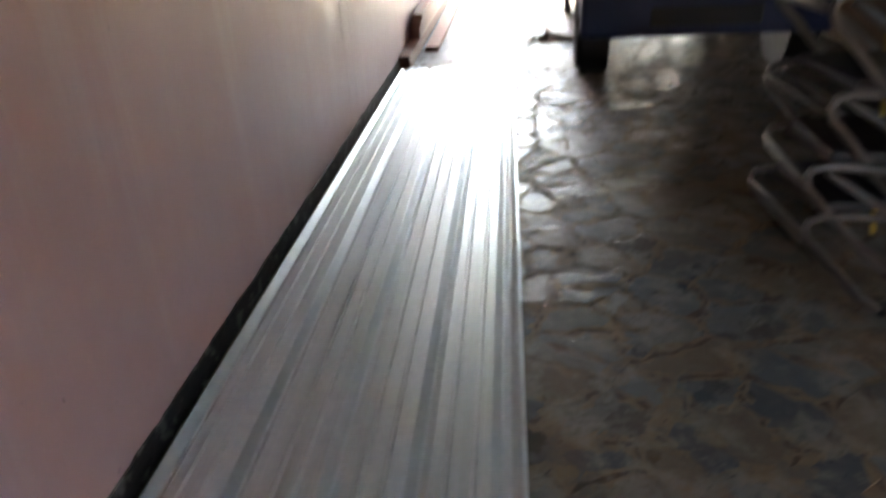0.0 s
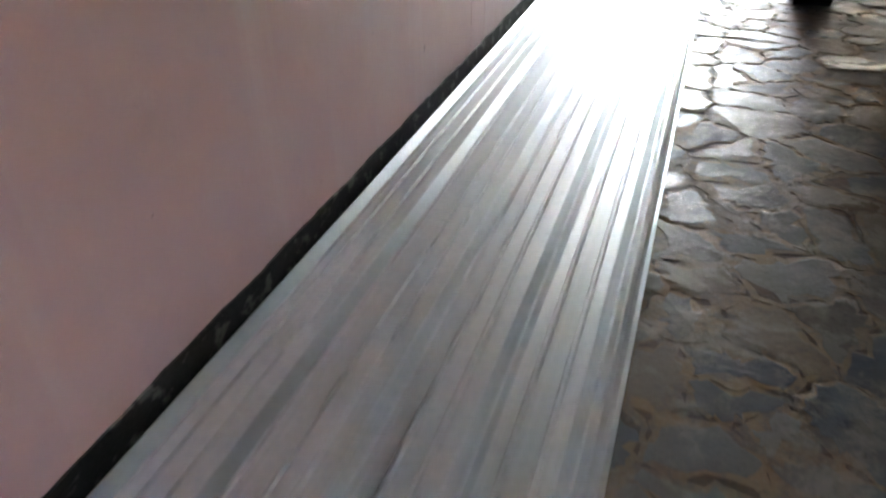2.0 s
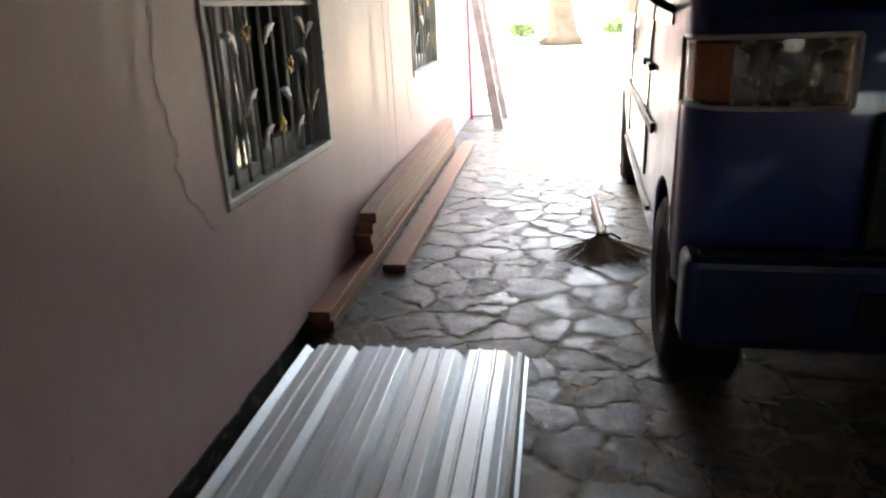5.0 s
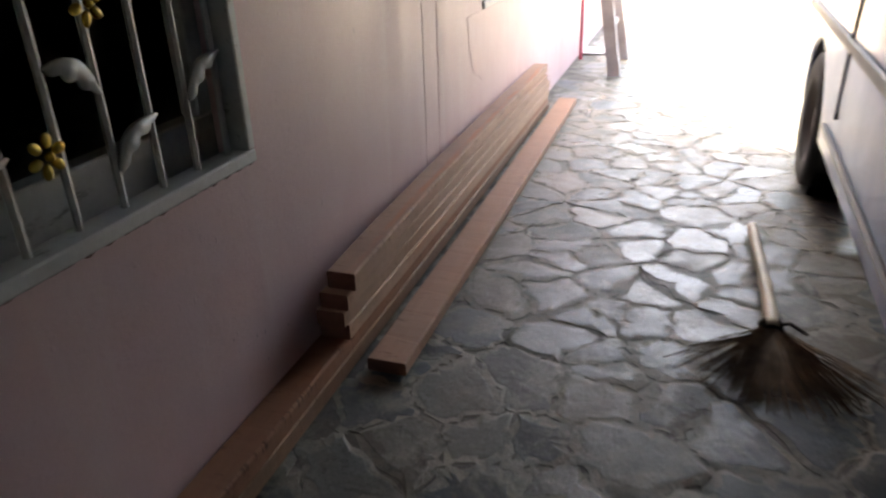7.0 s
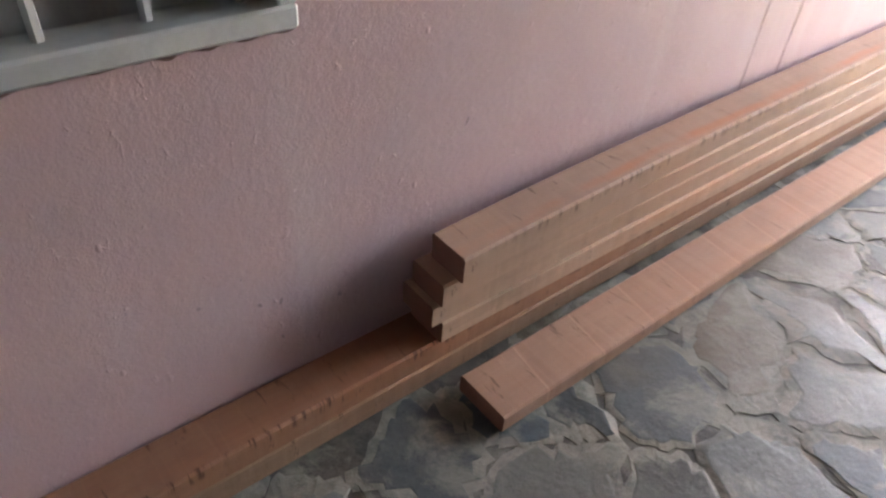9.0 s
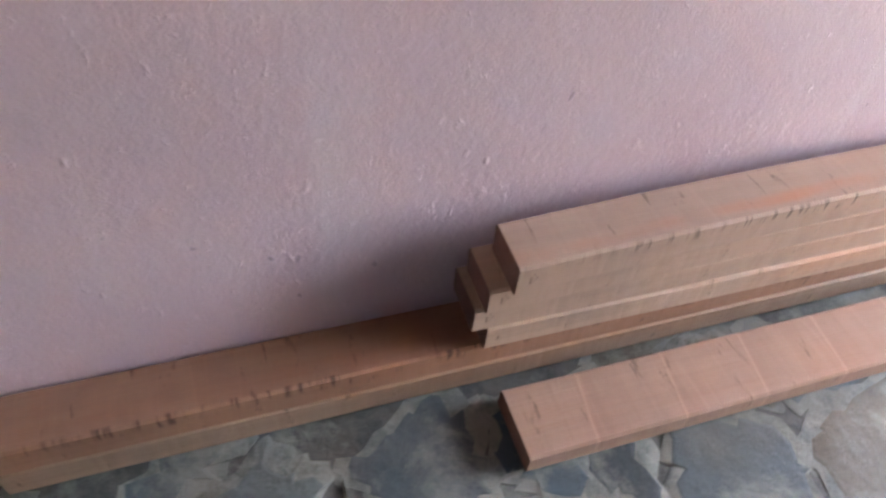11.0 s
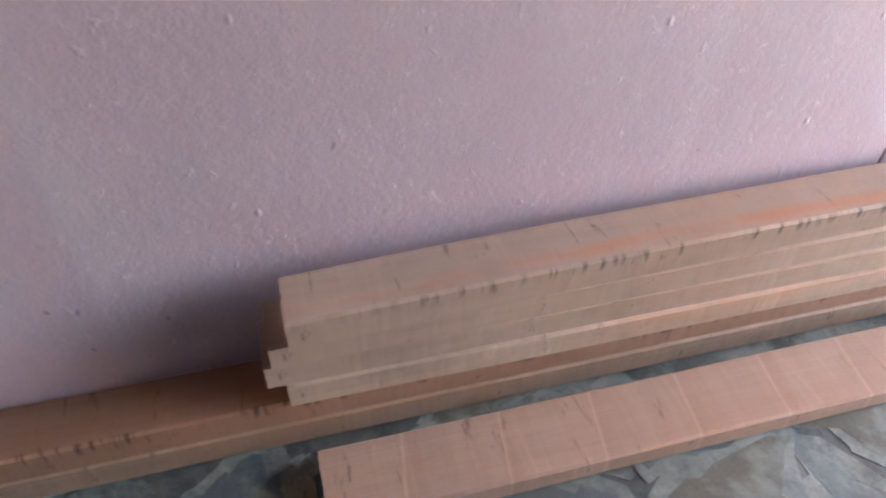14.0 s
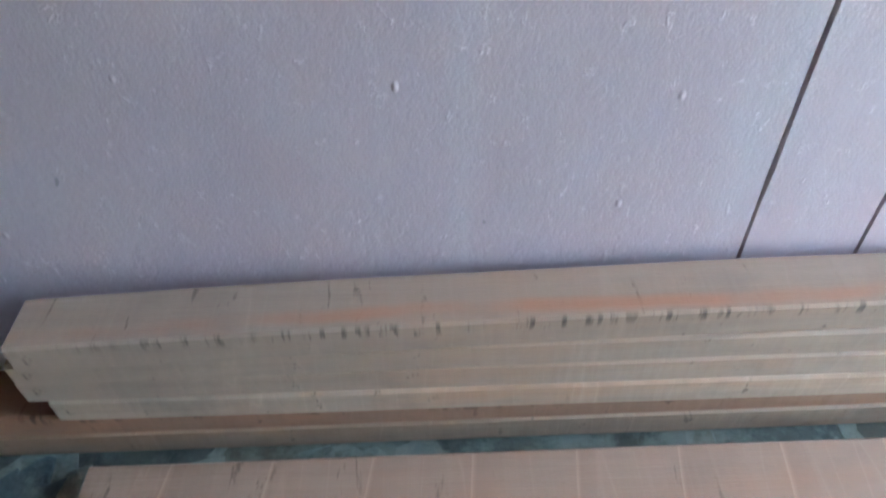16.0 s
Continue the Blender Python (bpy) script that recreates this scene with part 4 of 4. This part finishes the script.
def stacking_chair():
    """Tubular chair seen side-on: knee forward, feet raked back, high back."""
    c = empty("stacking_chair", "grey tubular steel stacking chair with black vinyl seat", "chair", group="stack of chairs")
    for y in (0.0, 0.40):
        leg = [(0.27, y, 0.0), (0.20, y, 0.05), (0.05, y, 0.215), (0.012, y, 0.255), (0.0, y, 0.285), (0.010, y, 0.315), (0.05, y, 0.325), (0.36, y, 0.30), (0.44, y, 0.33), (0.55, y, 0.62)]
        part("side_frame", tube(bmesh.new(), leg, 0.0135, 9), STEEL, c, smooth=True)
        part("rear_leg", tube(bmesh.new(), [(0.06, y + 0.02, 0.30), (0.22, y + 0.02, 0.19), (0.42, y + 0.02, 0.02), (0.44, y + 0.02, 0.0)], 0.0125, 9), STEEL, c, smooth=True)
        part("foot", tube(bmesh.new(), [(0.262, y, 0.004), (0.282, y, -0.006)], 0.017, 9), BLACK, c, "black rubber foot")
    part("cross_bar", tube(bmesh.new(), [(0.002, 0.0, 0.285), (-0.004, 0.03, 0.285), (-0.004, 0.37, 0.285), (0.002, 0.40, 0.285)], 0.0135, 9), STEEL, c, smooth=True)
    part("cross_bar", tube(bmesh.new(), [(0.21, 0.0, 0.045), (0.21, 0.40, 0.045)], 0.010, 8), STEEL, c, smooth=True)
    part("seat", boxed(0.06, 0.40, 0.02, 0.38, 0.325, 0.355, bevel=0.012, seg=2), SEAT, c, "black padded seat")
    bm = boxed(-0.012, 0.012, 0.0, 0.40, 0.0, 0.18, bevel=0.010, seg=2)
    bmesh.ops.transform(bm, matrix=pose(0.51, 0, 0.45, 0, 20, 0), verts=bm.verts)
    part("backrest", bm, SEAT, c, "black padded backrest")
    return c


chair = stacking_chair()
chair.matrix_basis = pose(1.71, 3.0, 0.016, 0, 0, 4)
for dx, dz, turn in ((-0.018, 0.148, -3), (0.012, 0.345, 5), (-0.03, 0.60, 0)):
    copy_thing(chair, pose(1.71 + dx, 3.01, 0.016 + dz, 0, 0, turn))
thing("pole", tube(bmesh.new(), [(2.22, 3.60, 0.0), (2.0, 3.56, 1.5)], 0.012), YELLOW, "yellow painted pole standing behind the stacked chairs", "pole")


# ---------------------------------------------------------------- yard
def leaves(bm, rng, c, rad, count, size):
    for i in range(count):
        d = Vector((rng.gauss(0, 1), rng.gauss(0, 1), rng.gauss(0, 1))).normalized()
        p = Vector(c) + Vector((d.x * rad[0], d.y * rad[1], d.z * rad[2])) * rng.uniform(0.35, 1.05)
        u = Vector((rng.uniform(-1, 1), rng.uniform(-1, 1), rng.uniform(-0.6, 0.6))).normalized()
        w = u.orthogonal().normalized()
        s = size * rng.uniform(0.6, 1.3)
        vs = [bm.verts.new(p + q) for q in (-u * s, w * s * 0.4, u * s, -w * s * 0.4)]
        bm.faces.new(vs)


def tree(x, y, h, seed, trunk_r):
    rng = random.Random(seed)
    t = empty("tree", "broad yard tree with stout brown trunk and green crown", "tree", group="yard trees", at=pose(x, y, -0.03))
    bm = bmesh.new()
    top = Vector((rng.uniform(-0.3, 0.3), rng.uniform(-0.3, 0.3), h * 0.5))
    tube(bm, [(0, 0, 0), (0.02, 0.02, 0.3), top * 0.5, top], [trunk_r * 1.7, trunk_r * 1.1, trunk_r * 0.9, trunk_r * 0.6], 12)
    tips = []
    for k in range(7):
        a = k * math.tau / 7 + rng.uniform(-0.3, 0.3)
        tip = top + Vector((math.cos(a) * h * 0.32, math.sin(a) * h * 0.32, h * rng.uniform(0.12, 0.42)))
        tube(bm, [top * rng.uniform(0.7, 1.0), (top + tip) / 2 + Vector((0, 0, 0.2)), tip], [trunk_r * 0.4, trunk_r * 0.25, trunk_r * 0.1], 7)
        tips.append(tip)
    part("trunk", bm, BARK, t, smooth=True)
    bm = bmesh.new()
    for tip in tips:
        for q in range(3):
            c = tip + Vector((rng.uniform(-0.6, 0.6), rng.uniform(-0.6, 0.6), rng.uniform(-0.3, 0.5)))
            leaves(bm, rng, c, (h * 0.13, h * 0.13, h * 0.10), 150, 0.11)
    part("crown", bm, LEAF, t)


tree(1.2, 27.6, 5.5, 1, 0.46)
tree(-2.6, 29.0, 5.0, 2, 0.2)
tree(4.5, 29.5, 6.0, 3, 0.22)
bm = bmesh.new()
box(bm, -14, 18, 31.0, 31.2, -0.03, 2.0)
box(bm, -14, 18, 30.95, 31.25, 2.0, 2.08)
thing("garden_wall", bm, YARD_WALL, "pale plastered garden wall behind the trees", "wall", kind="structure")
for x, wid in ((-0.5, 1.0), (2.4, 0.9), (3.6, 0.9)):
    p = empty("planter", "low grey concrete planter filled with bright green shrubs", "planter", group="yard planters", at=pose(x, 27.0, -0.03))
    bm = boxed(0, wid, 0, 0.4, 0, 0.30, bevel=0.02)
    part("trough", bm, POT, p)
    bm = bmesh.new()
    leaves(bm, random.Random(int(x * 10) + 50), (wid / 2, 0.2, 0.50), (wid * 0.55, 0.28, 0.32), 700, 0.055)
    part("shrub", bm, HEDGE, p)


# ---------------------------------------------------------------- flagstones
def clip(poly, px, py, nx, ny):
    out = []
    for i in range(len(poly)):
        a, b = poly[i - 1], poly[i]
        da, db = (a[0] - px) * nx + (a[1] - py) * ny, (b[0] - px) * nx + (b[1] - py) * ny
        if (da < 0) != (db < 0):
            t = da / (da - db)
            out.append((a[0] + (b[0] - a[0]) * t, a[1] + (b[1] - a[1]) * t))
        if db < 0:
            out.append(b)
    return out


def stone_cells(x0, x1, y0, y1, sx, sy, seed):
    """Irregular cells that tile a rectangle."""
    rng = random.Random(seed)
    nx, ny = int((x1 - x0) / sx), int((y1 - y0) / sy)
    pts = {}
    for i in range(-1, nx + 1):
        for j in range(-1, ny + 1):
            if rng.random() < 0.24:
                continue
            pts[i, j] = (x0 + (i + 0.5 + (0.5 if j % 2 else 0) + rng.uniform(-0.62, 0.62)) * sx, y0 + (j + 0.5 + rng.uniform(-0.62, 0.62)) * sy)
    for (i, j), (px, py) in pts.items():
        if not (0 <= i < nx and 0 <= j < ny):
            continue
        poly = [(px - 1, py - 1), (px + 1, py - 1), (px + 1, py + 1), (px - 1, py + 1)]
        for a in range(-3, 4):
            for b in range(-3, 4):
                if (a or b) and (i + a, j + b) in pts:
                    qx, qy = pts[i + a, j + b]
                    dx, dy = (qx - px), (qy - py) * (sx / sy) * 0.8
                    poly = clip(poly, (px + qx) / 2, (py + qy) / 2, dx, dy)
                    if len(poly) < 3:
                        break
            if len(poly) < 3:
                break
        poly = [(min(max(x, x0), x1), min(max(y, y0), y1)) for x, y in poly]
        if len(poly) >= 3:
            yield (px, py), poly


def stone_rings(c, poly, rng):
    """The foot and the top ring of one stone, with softened corners."""
    cx = sum(p[0] for p in poly) / len(poly)
    cy = sum(p[1] for p in poly) / len(poly)
    soft = []
    for k in range(len(poly)):
        a, b = poly[k], poly[(k + 1) % len(poly)]
        ln = math.hypot(b[0] - a[0], b[1] - a[1])
        if ln < 0.015:
            continue
        for t in (0.05, 0.2, 0.35, 0.5, 0.65, 0.8, 0.95) if ln > 0.09 else (0.10, 0.5, 0.90):
            w = min(0.017, ln * 0.10)
            soft.append((a[0] + (b[0] - a[0]) * t + rng.uniform(-w, w), a[1] + (b[1] - a[1]) * t + rng.uniform(-w, w)))
    tx, ty = rng.uniform(-0.02, 0.02), rng.uniform(-0.02, 0.02)
    up = rng.uniform(-0.0005, 0.0010)

    def ring(gap, z, tilt):
        out = []
        for i, (x, y) in enumerate(soft):
            dx, dy = x - cx, y - cy
            d = math.hypot(dx, dy) or 1
            k = max(0.2, 1 - (gap[i] if isinstance(gap, list) else gap) / d)
            out.append((cx + dx * k, cy + dy * k, z + (tx * dx + ty * dy if tilt else 0)))
        return out
    open_joint = rng.random() < 0.3
    split = [rng.uniform(0.0015, 0.005) if open_joint else 0.0004 for _ in soft]
    broad = rng.choice((0.03, 0.06, 0.10))
    film = [0.006 + rng.uniform(0.0, 0.008) + broad * abs(noise.noise(Vector((x * 5, y * 5, 2)))) + 0.010 * abs(noise.noise(Vector((x * 27, y * 27, 5)))) for x, y in soft]
    return (cx, cy), ring(0.0012, -0.010, False), ring(split, -0.0004, False), ring(film, 0.0 + up, True), ring([f + 0.005 for f in film], 0.0005 + up, True)


rng = random.Random(21)
rest = bmesh.new()
count = 0
for c, poly in stone_cells(0.0, RIGHT, BACK, 16.0, 0.205, 0.14, 5):
    area = abs(sum(poly[k - 1][0] * poly[k][1] - poly[k][0] * poly[k - 1][1] for k in range(len(poly)))) / 2
    if area < 0.004:
        continue
    (cx, cy), foot, lip, rim, top = stone_rings(c, poly, rng)
    near = (0.2 < cx < 1.75 and 2.6 < cy < 9.9) and not (cx < 0.85 and cy < 6.4) and not (cx > 1.4 and cy > 5.8)
    if near and count < 300:
        count += 1
        bm, ox, oy = bmesh.new(), cx, cy
    else:
        bm, ox, oy = rest, 0, 0
    rings = [[bm.verts.new((x - ox, y - oy, z)) for x, y, z in r] for r in (foot, lip, rim, top)]
    for i, (a, b) in enumerate(zip(rings, rings[1:])):
        for k in range(len(a)):
            bm.faces.new((a[k], a[(k + 1) % len(a)], b[(k + 1) % len(a)], b[k])).material_index = int(i < 2)
    bm.faces.new(rings[-1])
    if bm is not rest:
        me = bpy.data.meshes.new("flagstone")
        bm.to_mesh(me)
        bm.free()
        me.materials.append(STONE_O)
        me.materials.append(CEMENT)
        ob = new("flagstone", me)
        ob.parent = floor
        ob.location = (ox, oy, 0)
me = bpy.data.meshes.new("flagstones")
rest.to_mesh(me)
rest.free()
me.materials.append(STONE_I)
me.materials.append(CEMENT)
ob = new("flagstones", me)
ob.parent = floor
tagged(ob, kind="stuff")
